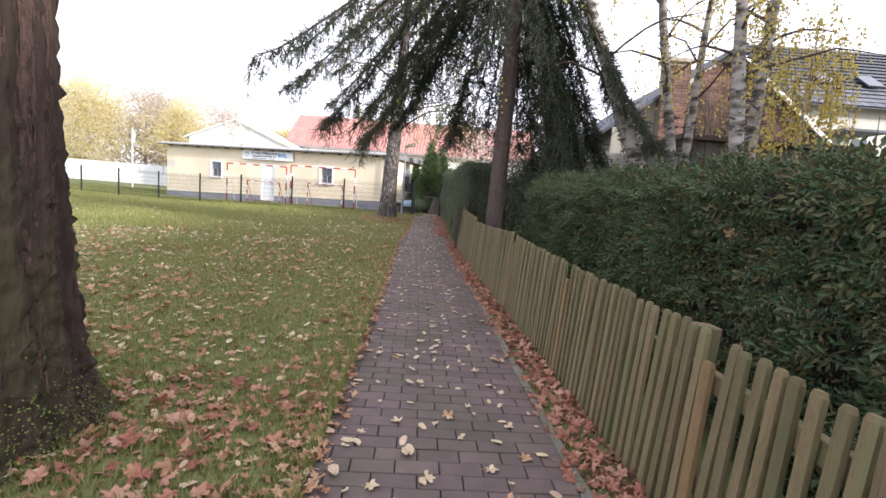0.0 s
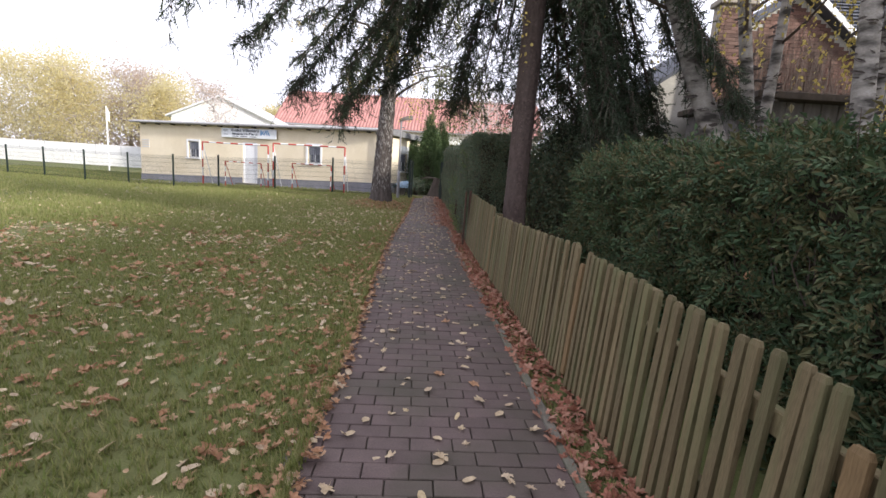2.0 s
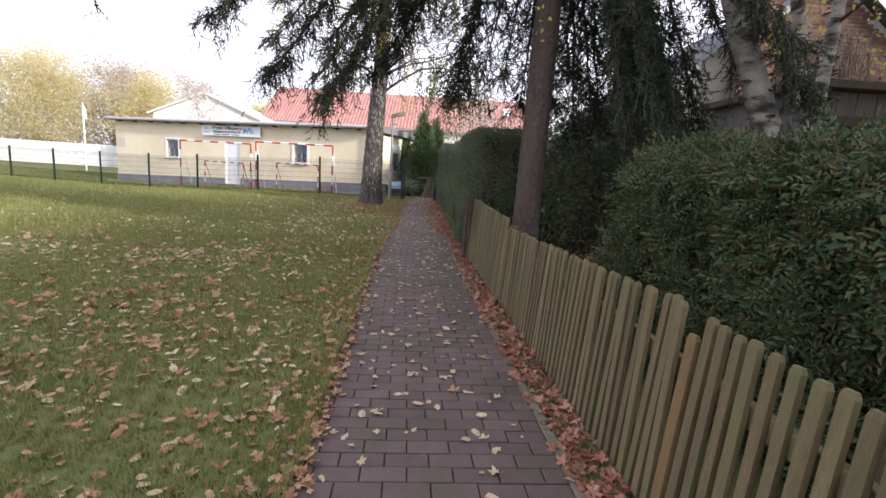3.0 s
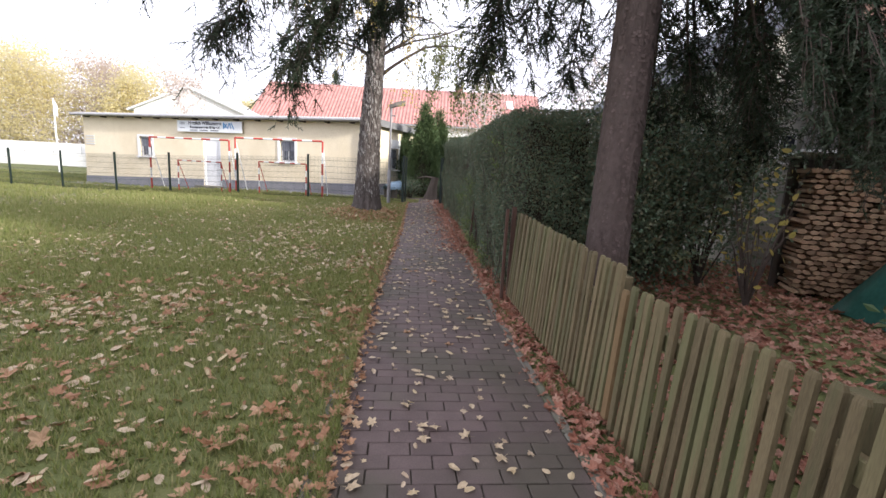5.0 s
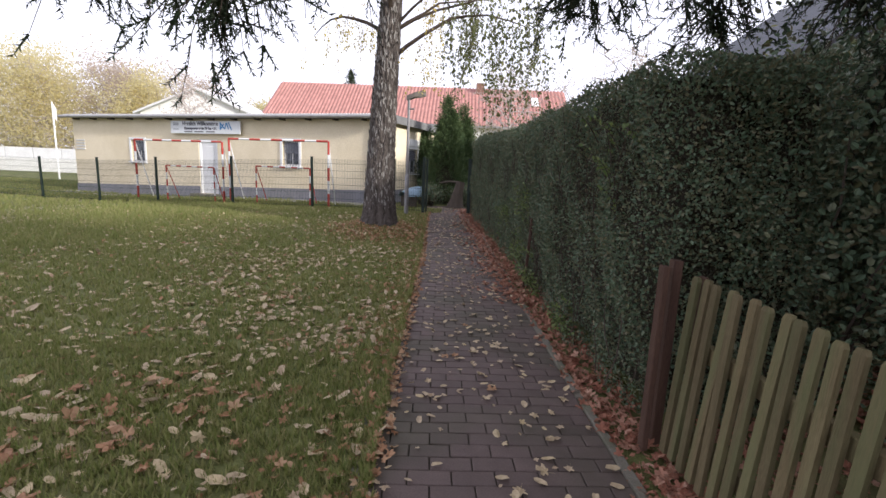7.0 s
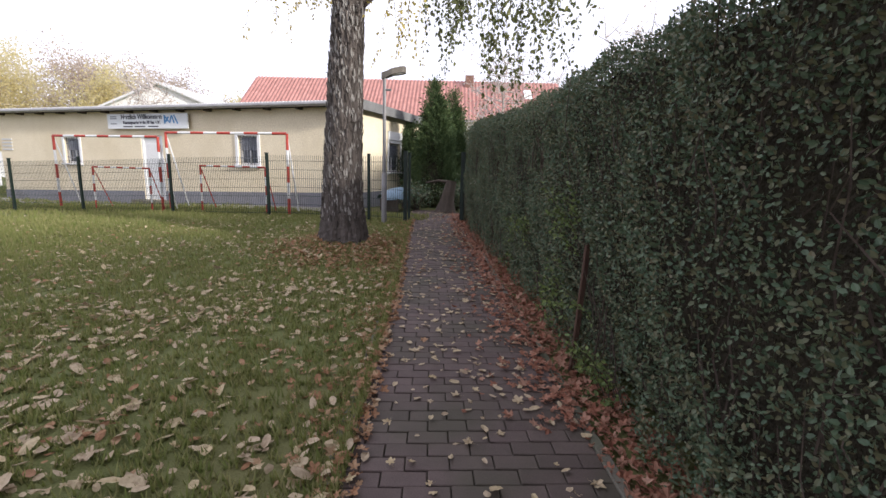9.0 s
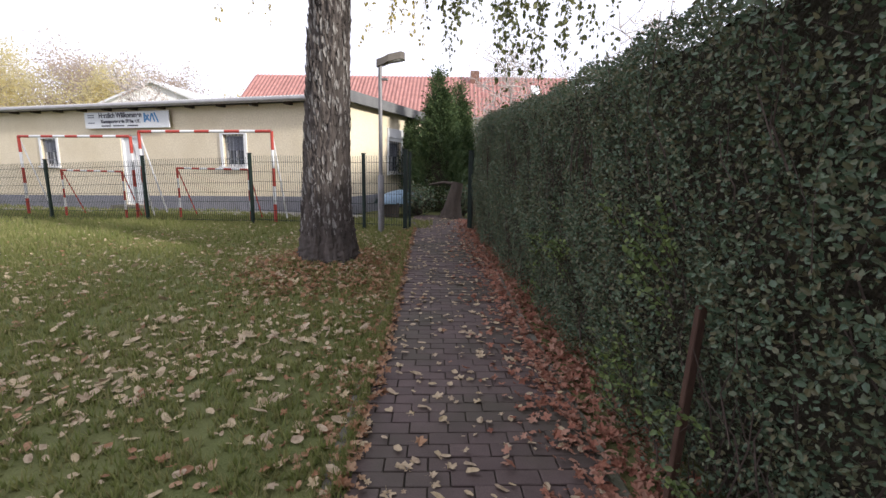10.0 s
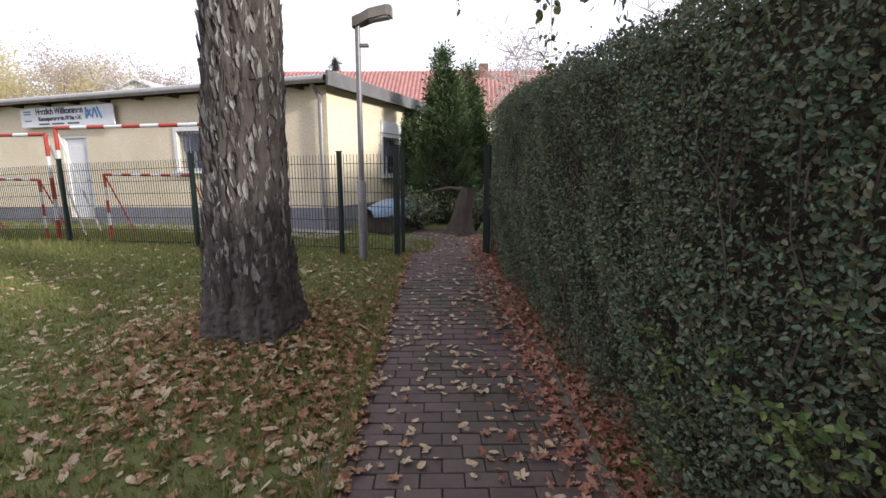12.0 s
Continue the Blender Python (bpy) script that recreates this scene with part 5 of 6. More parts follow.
logs = [log_mesh(i) for i in range(6)]
lr = random.Random(3)
for j in range(25):
    for i in range(12):
        child("log", logs[lr.randrange(6)], pile, "", pose(i * 0.103 + (0.05 if j % 2 else 0) + lr.uniform(-0.015, 0.015), lr.uniform(-0.07, 0.04), 0.05 + j * 0.062, 0, lr.uniform(-12, 12), lr.uniform(-4, 4)))
bm = bmesh.new()
add_box(bm, -0.25, 1.75, -0.35, 0.75, 1.72, 1.75, 0, pose(0, 0, 0, -4))
part("roof_sheet", bm, SHEETROOF, pile, "pale sheet roof")
part("back_boards", box(-0.1, 1.6, 0.47, 0.52, 0, 1.7), DARKWOOD, pile)
for x in (-0.13, 1.55):
    part("upright", box(x, x + 0.06, 0.4, 0.46, -0.02, 1.7), DARKWOOD, pile)

tarp = thing("garden_tarpaulin", (4.85, 11.3, 0), "dark green tarpaulin draped over a heap", "tarpaulin")
n, m_ = 26, 10
A, T = np.meshgrid(np.linspace(0, 2 * np.pi, n, endpoint=False), np.linspace(0, 1, m_), indexing="ij")
Rr = (0.12 + 0.5 * T ** 1.2) * (1 + 0.16 * np.sin(A * 5 + 2 * T) * T + 0.08 * np.sin(A * 11) * T)
V = np.stack([np.cos(A) * Rr, np.sin(A) * Rr, 1.05 * (1 - T ** 1.4) - 0.02], -1).reshape(-1, 3)
i, j = np.meshgrid(np.arange(n), np.arange(m_ - 1), indexing="ij")
F = np.stack([i * m_ + j, ((i + 1) % n) * m_ + j, ((i + 1) % n) * m_ + j + 1, i * m_ + j + 1], -1).reshape(-1, 4)
child("cover", fast_mesh("cover", V, F, TARP_GREEN, True), tarp)
child("peak", fast_mesh("peak", *tube([(0, 0, 0.98), (0, 0, 1.07)], [0.13, 0.04], 12), TARP_GREEN, True), tarp)

# ---- houses to the side ----


def brick_wall(x0, x1, z0, top, y_, P, bw=0.25, bh=0.077):
    """Rows of proud bricks over a wall whose top is given by top(x)."""
    bv = np.array([(x, y, z) for z in (0, 1) for x, y in ((0, 0), (1, 0), (1, 1), (0, 1))], float)
    bf = np.array([(0, 1, 5, 4), (1, 2, 6, 5), (3, 0, 4, 7), (4, 5, 6, 7), (3, 2, 1, 0)])
    row, z = 0, z0
    while z < z0 + 8:
        x = x0 - (bw / 2 if row % 2 else 0)
        hit = False
        while x < x1:
            a, b = max(x, x0), min(x + bw, x1)
            if b - a > 0.03 and top((a + b) / 2) > z + bh:
                hit = True
                P.add(bv * (b - a - 0.007, 0.05, bh - 0.007) + (a, y_ - 0.012 - rng.uniform(0, 0.008), z), bf)
            x += bw
        if not hit:
            break
        z += bh
        row += 1


gh = thing("gable_house", (0, 14.6, 0), "old house with grey render, bare brick gable and slate roof", "house")
AX, AZ, EL, ER, EZ, EZR = 7.75, 5.75, 4.4, 10.6, 3.25, 3.5


def gable_top(x):
    return EZ + (AZ - EZ) * (x - EL) / (AX - EL) if x < AX else AZ + (EZR - AZ) * (x - AX) / (ER - AX)


bm = bmesh.new()
prof = [(4.75, -0.1), (10.3, -0.1), (10.3, gable_top(10.3)), (AX, AZ - 0.05), (4.75, gable_top(4.75))]
fr = [bm.verts.new((x, 0, z)) for x, z in prof]
bk = [bm.verts.new((x, 8, z)) for x, z in prof]
bm.faces.new(fr[::-1])
bm.faces.new(bk)
for i in range(5):
    bm.faces.new((fr[i], fr[(i + 1) % 5], bk[(i + 1) % 5], bk[i]))
bmesh.ops.recalc_face_normals(bm, faces=bm.faces)
part("wall", bm, GREYWALL, gh, "stained pale grey render")
P = Pile()
brick_wall(6.2, 10.25, 2.9, lambda x: gable_top(x) - 0.1, 0.0, P)
child("brick_gable", P.mesh("brick_gable", OLDBRICK), gh, "bare red-brown brickwork")
bm = bmesh.new()
for (xa, za), (xb, zb) in (((EL - 0.15, EZ - 0.1), (AX, AZ)), ((AX, AZ), (ER + 0.15, EZR - 0.1))):
    a = [bm.verts.new((x, y, z + dz)) for y in (-0.25, 8.2) for x, z in ((xa, za), (xb, zb)) for dz in (0.0, 0.1)]
    for q in ((0, 2, 3, 1), (4, 5, 7, 6), (0, 1, 5, 4), (2, 6, 7, 3), (1, 3, 7, 5), (0, 4, 6, 2)):
        bm.faces.new([a[i] for i in q])
part("roof", bm, SLATE, gh, "dark slate roof")
bm = bmesh.new()
a = [bm.verts.new((x, y, z + dz)) for y in (-0.28, -0.251) for x, z in ((AX, AZ), (ER + 0.15, EZR - 0.1)) for dz in (-0.02, 0.13)]
for q in ((0, 2, 3, 1), (4, 5, 7, 6), (0, 1, 5, 4), (2, 6, 7, 3), (1, 3, 7, 5), (0, 4, 6, 2)):
    bm.faces.new([a[i] for i in q])
part("verge_board", bm, WHITE, gh, "white painted verge board")
vines = Pile()
for i in range(260):
    xv = rng.uniform(6.4, 10.0)
    hv = (gable_top(xv) - 3.0) * rng.uniform(0.3, 0.95)
    n = 8
    p = np.stack([xv + np.cumsum(rng.normal(0, 0.05, n)), np.full(n, -0.04) - rng.random(n) * 0.03, 2.9 + hv * np.linspace(0, 1, n) + rng.normal(0, 0.03, n)], -1)
    vines.add(*tube(p, np.linspace(0.012, 0.003, n), 3))
tagged(child("vine_stems", vines.mesh("vine_stems", TWIG), gh, "bare climbing vine stems"), kind="stuff")
ch = Pile()
brick_wall(5.9, 6.58, 2.0, lambda x: 5.3, -0.35, ch, 0.25, 0.077)
chim = part("chimney", box(5.9, 6.58, -0.34, 0.0, -0.05, 5.3), MORTAR, gh, "weathered brick chimney stack")
child("brickwork", ch.mesh("brickwork", OLDBRICK), chim)
part("cap", box(5.82, 6.66, -0.42, 0.06, 5.301, 5.42, 0.015), MORTAR, chim)
for x in (5.35,):
    w = part("window", box(x, x + 0.3, -0.02, 0.002, 1.7, 2.2), WHITE, gh)
    part("pane", box(x + 0.04, x + 0.26, -0.025, -0.02, 1.74, 2.16), GLASS, w)

sh = thing("garden_shed", (5.5, 11.75, 0), "grey stained shed with plank wall and tarred roof", "shed")
bm = bmesh.new()
for i in range(24):
    add_box(bm, i * 0.15, i * 0.15 + 0.143, -0.02 - 0.01 * (i % 2), 0.06, -0.05, 2.85)
part("planks", bm, GREYBOARD, sh)
part("side_wall", box(0.0, 0.08, 0.062, 2.5, -0.05, 2.85), GREYBOARD, sh)
part("roof", box(-0.2, 4.0, -0.25, 2.6, 2.86, 2.98, 0.01), DARKWOOD, sh, "dark tarred roof")
part("beam", box(0.35, 1.35, -0.07, -0.031, 2.35, 2.5, 0.01), DARKWOOD, sh)
part("shelf", box(0.75, 1.3, -0.15, -0.031, 2.02, 2.12, 0.01), DARKWOOD, sh, "small weathered ledge")

gw = thing("garden_wall", (7.7, 13.0, 0), "stained grey garden wall with tiled coping", "wall")
part("wall", box(0, 14, 0, 0.3, -0.05, 2.8), GREYWALL, gw)
bm = bmesh.new()
for i in range(56):
    add_box(bm, i * 0.25, i * 0.25 + 0.235, -0.12, 0.42, 2.801, 2.86 + 0.02 * (i % 2), 0.006)
part("coping", bm, OLDBRICK, gw, "rough brick coping")

fh = thing("side_house", (12.6, 18.0, 0), "tall grey house with blue-grey tiled roof and skylights", "house")
part("wall", box(0, 14, 0, 8, -0.05, 5.4), GREYWALL, fh)
bm = bmesh.new()
cols, rows_ = 60, 16
for r in range(rows_):
    for c in range(cols):
        y0, y1 = -0.4 + r * 0.28, -0.4 + (r + 1) * 0.3
        z0 = 5.35 + (r * 0.28) * 0.75
        a = [bm.verts.new(p) for p in ((-0.4 + c * 0.25, y0, z0 + 0.03), (-0.4 + c * 0.25 + 0.24, y0, z0 + 0.03), (-0.4 + c * 0.25 + 0.24, y1, z0 + 0.225), (-0.4 + c * 0.25, y1, z0 + 0.225))]
        bm.faces.new(a)
part("roof_tiles", bm, SLATE, fh, "blue-grey roof tiles")
bm = bmesh.new()
a = [bm.verts.new(p) for p in ((-0.4, -0.4, 5.3), (14.6, -0.4, 5.3), (14.6, 4.2, 8.75), (-0.4, 4.2, 8.75), (14.6, 8.6, 5.3), (-0.4, 8.6, 5.3))]
for q in ((0, 1, 2, 3), (3, 2, 4, 5), (1, 4, 2), (0, 3, 5)):
    bm.faces.new([a[i] for i in q])
part("roof", bm, SLATE, fh)
for x in (0.9, 2.6):
    bm = bmesh.new()
    add_box(bm, x, x + 0.6, 0, 0.9, 0, 0.06, 0, pose(0, 0.8, 6.35, 36.9))
    part("skylight", bm, GLASS, fh, "roof window")
for x in (1.6, 3.8):
    w = part("window", box(x, x + 0.7, -0.03, 0.002, 3.4, 4.4), WHITE, fh)
    part("pane", box(x + 0.08, x + 0.62, -0.04, -0.031, 3.48, 4.32), GLASS, w)
part("lean_to_roof", box(0.2, 1.7, -1.5, -0.002, 4.3, 4.38), SLATE, fh)

# Out-of-view block added to keep the low sun off path and near lawn.
nh = thing("neighbour_house", (10.0, -14.0, 0), "plain rendered house block, unseen, added to shade path and lawn", "house")
part("wall", box(0, 8, 0, 22, -0.1, 5.6), GREYWALL, nh)
bm = bmesh.new()
a = [bm.verts.new(p) for p in ((-0.4, -0.3, 5.61), (8.4, -0.3, 5.61), (4, -0.3, 8.6), (-0.4, 22.3, 5.61), (8.4, 22.3, 5.61), (4, 22.3, 8.6))]
for q in ((0, 1, 2), (5, 4, 3), (0, 2, 5, 3), (2, 1, 4, 5), (1, 0, 3, 4)):
    bm.faces.new([a[i] for i in q])
part("roof", bm, SLATE, nh)

# ---- far houses ----
rh = thing("red_roof_house", (-17.0, 48.0, 0), "long pale house with a red tiled roof", "house")
part("wall", box(0, 25, 0, 9, -0.6, 5.0), WHITE_WALL, rh)
P = Pile()
tv = np.array([(0, 0, 0), (0.5, 0, 0.07), (1, 0, 0), (0, 1, 0.0), (0.5, 1, 0.07), (1, 1, 0)])
rr_ = math.hypot(4.9, 3.6)
nr, nc = 17, 84
for r in range(nr):
    for c in range(nc):
        y0 = -0.5 + 5.0 * r / nr
        z0 = 4.9 + 3.7 * r / nr
        V = tv * (0.29, 5.0 / nr * 1.08, 1) + (-0.3 + c * 0.305, y0, z0 + 0.05)
        V[3:, 2] += 3.7 / nr
        P.add(V, [(0, 1, 4, 3), (1, 2, 5, 4)])
child("roof_tiles", P.mesh("roof_tiles", TILE), rh, "red clay roof tiles")
bm = bmesh.new()
a = [bm.verts.new(p) for p in ((-0.4, -0.5, 4.9), (25.4, -0.5, 4.9), (25.4, 4.5, 8.6), (-0.4, 4.5, 8.6), (25.4, 9.5, 4.9), (-0.4, 9.5, 4.9))]
for q in ((0, 1, 2, 3), (3, 2, 4, 5), (1, 4, 2), (0, 3, 5), (0, 5, 4, 1)):
    bm.faces.new([a[i] for i in q])
part("roof", bm, TILE, rh)
bm = bmesh.new()
add_box(bm, 22.3, 22.9, 2.2, 3.3, 7.0, 7.05)
for v in bm.verts:
    v.co.z += (v.co.y - 2.2) * 0.74
part("skylight", bm, WHITE, rh, "pale roof window")
part("chimney", box(17.5, 18.2, 3.6, 4.3, 7.6, 9.0, 0.02), OLDBRICK, rh, "brick chimney")
part("gutter", box(-0.4, 25.4, -0.6, -0.5, 4.82, 4.94), GUTTER, rh)

wh = thing("white_gable_house", (-24.2, 43.0, 0), "white house gable with a low pitched roof", "house")
bm = bmesh.new()
prof = [(0, -0.6), (8.6, -0.6), (8.6, 4.55), (4.3, 6.3), (0, 4.55)]
fr = [bm.verts.new((x, 0, z)) for x, z in prof]
bk = [bm.verts.new((x, 7, z)) for x, z in prof]
bm.faces.new(fr[::-1])
bm.faces.new(bk)
for i in range(5):
    bm.faces.new((fr[i], fr[(i + 1) % 5], bk[(i + 1) % 5], bk[i]))
bmesh.ops.recalc_face_normals(bm, faces=bm.faces)
part("wall", bm, WHITE_WALL, wh)
bm = bmesh.new()
for (xa, za), (xb, zb) in (((-0.35, 4.42), (4.3, 6.32)), ((4.3, 6.32), (8.95, 4.42))):
    a = [bm.verts.new((x, y, z + dz)) for y in (-0.3, 7.2) for x, z in ((xa, za), (xb, zb)) for dz in (0.0, 0.14)]
    for q in ((0, 2, 3, 1), (4, 5, 7, 6), (0, 1, 5, 4), (2, 6, 7, 3), (1, 3, 7, 5), (0, 4, 6, 2)):
        bm.faces.new([a[i] for i in q])
part("roof", bm, SHEETROOF, wh, "pale sheet roof")

# low wall across the field, gate boards, flag pole, white posts
lw = thing("field_wall", (-62, 47.5, -0.1), "low white-washed wall at the far side of the field", "wall")
part("wall", box(0, 34, 0, 0.3, -0.4, 0.95), WHITE_WALL, lw)
bm = bmesh.new()
for i in range(14):
    add_box(bm, i * 2.5, i * 2.5 + 2.42, 0.05, 0.25, 0.951, 1.85)
part("panels", bm, SHEETROOF, lw, "pale grey board panels")
fb = thing("board_fence", (-28, 46.5, -0.1), "dark grey board fence beside the field", "fence")
for i in range(9):
    part("board", box(i * 0.9, i * 0.9 + 0.86, 0, 0.06, -0.3, 1.75), GREYBOARD, fb)
part("notice", box(3.2, 4.2, -0.05, -0.002, 0.5, 1.9), WHITE, fb, "white notice board")
fp = thing("flag_pole", (-24.5, 36.0, 0.1), "white flag pole on the field", "pole")
child("pole", fast_mesh("pole", *tube([(0, 0, -0.6), (0, 0, 4.2)], [0.05, 0.035], 8), WHITE, True), fp)
child("flag", fast_mesh("flag", [(0.04, 0, 4.1), (0.18, 0.06, 3.8), (0.16, 0.06, 3.1), (0.04, 0, 3.3)], [(0, 1, 2, 3)], WHITE), fp)

# ---- far trees ----


def far_tree(x, y, h, r, mat, leaves, label, seed, size=0.3):
    rs = np.random.default_rng(seed)
    z0 = float(gz(x, y)) - 0.1
    h, r = h * 0.78, r * 0.9
    ob = thing("tree", (x, y, z0), label, "tree", "trees beyond the field")
    wood, cl = Pile(), []
    wood.add(*tube([(0, 0, 0), (rs.normal(0, 0.1), 0, h * 0.4), (rs.normal(0, 0.3), 0, h * 0.92)], [0.025 * h, 0.016 * h, 0.004], 7))
    for i in range(20):
        t = 0.08 + 0.86 * i / 20
        a = i * 2.4 + seed
        Lb = r * (1.0 - 0.62 * t) * rs.uniform(0.75, 1.2)
        s = np.array([0, 0, h * t])
        e = s + np.array([math.cos(a) * Lb, math.sin(a) * Lb, h * 0.12 + Lb * 0.35])
        p = limb(s, e, 6, 0.2)
        wood.add(*tube(p, np.linspace(0.008 * h * (1.2 - t), 0.015, 6), 4))
        for j in range(9):
            q = p[rs.integers(2, 6)]
            e2 = q + rs.normal(0, 0.26 * r, 3) * (1, 1, 0.7) + (0, 0, 0.12 * r)
            wood.add(*tube(limb(q, e2, 4), np.linspace(0.03, 0.01, 4), 3))
            for k_ in range(3):
                e3 = e2 + rs.normal(0, 0.13 * r, 3) + (0, 0, 0.1)
                wood.add(*tube(limb(e2, e3, 3), np.linspace(0.014, 0.006, 3), 3))
            cl.append(e2 + rs.normal(0, 0.16 * r, (max(1, leaves // 180), 3)))
    child("limbs", wood.mesh("limbs", HAZEDBARK), ob)
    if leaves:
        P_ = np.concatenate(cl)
        child("crown", leaf_cloud(P_, size, mat, DIAMOND_V, DIAMOND_F, droop=0.2), ob, "loose autumn crown, distance haze put into its pale colour")
    return ob


fr_ = np.random.default_rng(11)
for i, (x, y, h, r, kind_) in enumerate((
        (-55, 58, 13, 5.5, "y"), (-49, 60, 14, 5.5, "y"), (-44, 57, 12, 5, "y"), (-42, 63, 14, 5, "b"), (-38, 62, 13, 4.6, "b"), (-34, 58, 11, 4.2, "y"), (-33, 66, 13, 4, "b"),
        (-61, 56, 13, 5.5, "y"), (-68, 58, 15, 6, "y"), (-29, 70, 11, 4, "n"), (-26, 68, 10, 3.6, "n"), (-22, 66, 10.5, 3.4, "n"), (-18, 70, 12, 4.0, "n"), (-21, 60, 8.5, 3.2, "y"), (-14, 72, 10, 3.4, "n"),
        (-5, 70, 12, 4, "n"), (3, 68, 12, 5, "n"), (10, 62, 13, 5, "n"), (17, 60, 10, 5, "n"), (24, 58, 11, 5, "b"), (-17.5, 38, 7.5, 2.2, "n"), (2.5, 40, 9, 3.2, "n"), (9, 38, 10, 3.6, "n"), (16, 40, 9, 4, "n"))):
    mt, lv, lab = {"y": (HAZEDYELLOW, 13000, "yellow autumn tree beyond the field"), "b": (HAZEDBROWN, 8000, "thin brownish tree beyond the field"), "n": (HAZEDBROWN, 900, "nearly bare tree behind the houses")}[kind_]
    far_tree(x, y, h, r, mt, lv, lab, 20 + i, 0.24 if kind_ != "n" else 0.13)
# Low far woods, their haze put into the pale leaf colour.
nw = 26000
wx = fr_.uniform(-95, 40, nw)
wt = fr_.random(nw) ** 1.3
wy = 70 + fr_.normal(0, 2.5, nw)
wz = 0.3 + wt * (3.4 + 1.4 * np.sin(wx * 0.31) + 0.9 * np.sin(wx * 0.83 + 1))
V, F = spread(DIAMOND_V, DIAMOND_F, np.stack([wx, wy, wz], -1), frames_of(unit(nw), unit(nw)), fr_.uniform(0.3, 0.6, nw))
tagged(new("far_woods", fast_mesh("far_woods", V, F, HAZEDBROWN)), "hazy undergrowth beyond the field and houses", "woods", kind="stuff")
far_spruce = thing("conifer", (-13.2, 62, 0), "small dark conifer behind the red roof", "tree")
P_ = np.concatenate([np.stack([np.cos(a) * rad, np.sin(a) * rad, z], -1) for z, rad, a in [(np.full(60, 11.5 - k_ * 0.45), np.full(60, 0.1 + 0.17 * k_) * fr_.uniform(0.4, 1, 60), fr_.uniform(0, 6.28, 60)) for k_ in range(18)]])
child("trunk", fast_mesh("trunk", *tube([(0, 0, -0.2), (0, 0, 11.8)], [0.25, 0.03], 7), TWIG, True), far_spruce)
child("needles", leaf_cloud(P_, 0.55, NEEDLE, FROND_V, FROND_F, 0.3), far_spruce)

# ---- fallen leaves and grass ----


def lie(x, y):
    """Height of the lawn's surface."""
    b = 0.012 * (np.sin(x * 2.3 + 1.7 * np.sin(y * 1.1)) + np.sin(y * 2.9 + x))
    b = b * np.clip((np.abs(path_w(x, y)) - 0.7) / 0.8, 0, 1)
    z = gz(x, y) - 0.035 + b
    on = np.abs(path_w(x, y)) < 0.6
    return np.where(on, 0.15 * smooth_step((y - 17) / 5) + 0.002, z)


def litter(name, x, y, size, mat, shapes, label, tilt=0.3, lift=0.012):
    """Leaves of several shapes, strewn and joined."""
    P_ = Pile()
    pick = rng.integers(0, len(shapes), len(x))
    for k, (TV, TF) in enumerate(shapes):
        px, py = x[pick == k], y[pick == k]
        n = len(px)
        if n == 0:
            continue
        a = rng.uniform(0, 2 * np.pi, n)
        d = np.stack([np.cos(a), np.sin(a), rng.normal(0, tilt, n)], -1)
        up = np.stack([rng.normal(0, tilt, n), rng.normal(0, tilt, n), rng.choice((1.0, 1.0, -1.0), n)], -1)
        P = np.stack([px, py, lie(px, py) + lift + rng.uniform(0, 0.012, n)], -1)
        P_.add(*spread(TV, TF, P, frames_of(d, up), size * rng.uniform(0.5, 1.35, n)))
    return tagged(new(name, P_.mesh(name, mat)), label, "leaves", kind="stuff")


def small_leaf(seed):
    """A curled ovate leaf as a fan round its middle."""
    rl = random.Random(seed)
    V, F = [(0, 0.45, 0.0)], []
    for i in range(8):
        a = 2 * math.pi * i / 8
        V.append((0.3 * math.cos(a) * rl.uniform(0.85, 1.1), 0.45 + 0.52 * math.sin(a) * rl.uniform(0.9, 1.05), rl.uniform(0.0, 0.16)))
    for i in range(8):
        F.append((0, 1 + i, 1 + (i + 1) % 8))
    return V, F


MAPLE = LOBES
SMALL = [small_leaf(i) for i in range(4)]
MIXED = LOBES[:2] + SMALL[:2]


def lawn_points(n, x0, x1, y0, y1):
    x, y = rng.uniform(x0, x1, n), rng.uniform(y0, y1, n)
    ok = (path_w(x, y) < -0.55) & (rng.random(n) < np.clip((x - x0) / 2.5, 0, 1)) & (y < 21.9 - 0.227 * (x + 2.3) + 0.4)
    return x[ok], y[ok]


def clumped(x, y, amount, c):
    keep = wobble(x * 0.9, y * 0.8, c) + rng.normal(0, 0.5, len(x)) > amount
    return x[keep], y[keep]


x, y = clumped(*lawn_points(8500, -7, 0.4, 0.5, 12), 0.05, 1.0)
litter("maple_litter", x, y, 0.1, LITTER, MAPLE, "scattered brown maple leaves on the lawn", 0.35)
x, y = clumped(*lawn_points(8500, -6, 0.5, 10, 21), 0.1, 2.0)
litter("maple_litter", x, y, 0.085, LITTER_PALE, MIXED, "pale dry leaves on the lawn", 0.35)
x, y = clumped(*lawn_points(26000, -13, 0.4, 1, 23), -0.1, 3.0)
litter("pale_litter", x, y, 0.06, LITTER_PALE, SMALL, "many small pale leaves on the lawn", 0.3)
x, y = clumped(*lawn_points(13000, -9, 0.4, 1, 22), 0.0, 5.0)
litter("brown_litter", x, y, 0.055, LITTER, SMALL, "small brown leaves on the lawn", 0.3)
# drift round the maple's foot and along the path's left edge
x, y = rng.normal(-1.0, 0.5, 520), rng.normal(3.1, 0.55, 520)
ok = (path_w(x, y) < -0.5) & (np.hypot(x + 1.77, y - 3.02) > 0.5)
litter("maple_drift", x[ok], y[ok], 0.085, LITTER_RED, MAPLE, "drift of brown maple leaves round the tree", 0.4)
s_, w_ = rng.uniform(0, 22, 4200), -0.5 - rng.exponential(0.16, 4200)
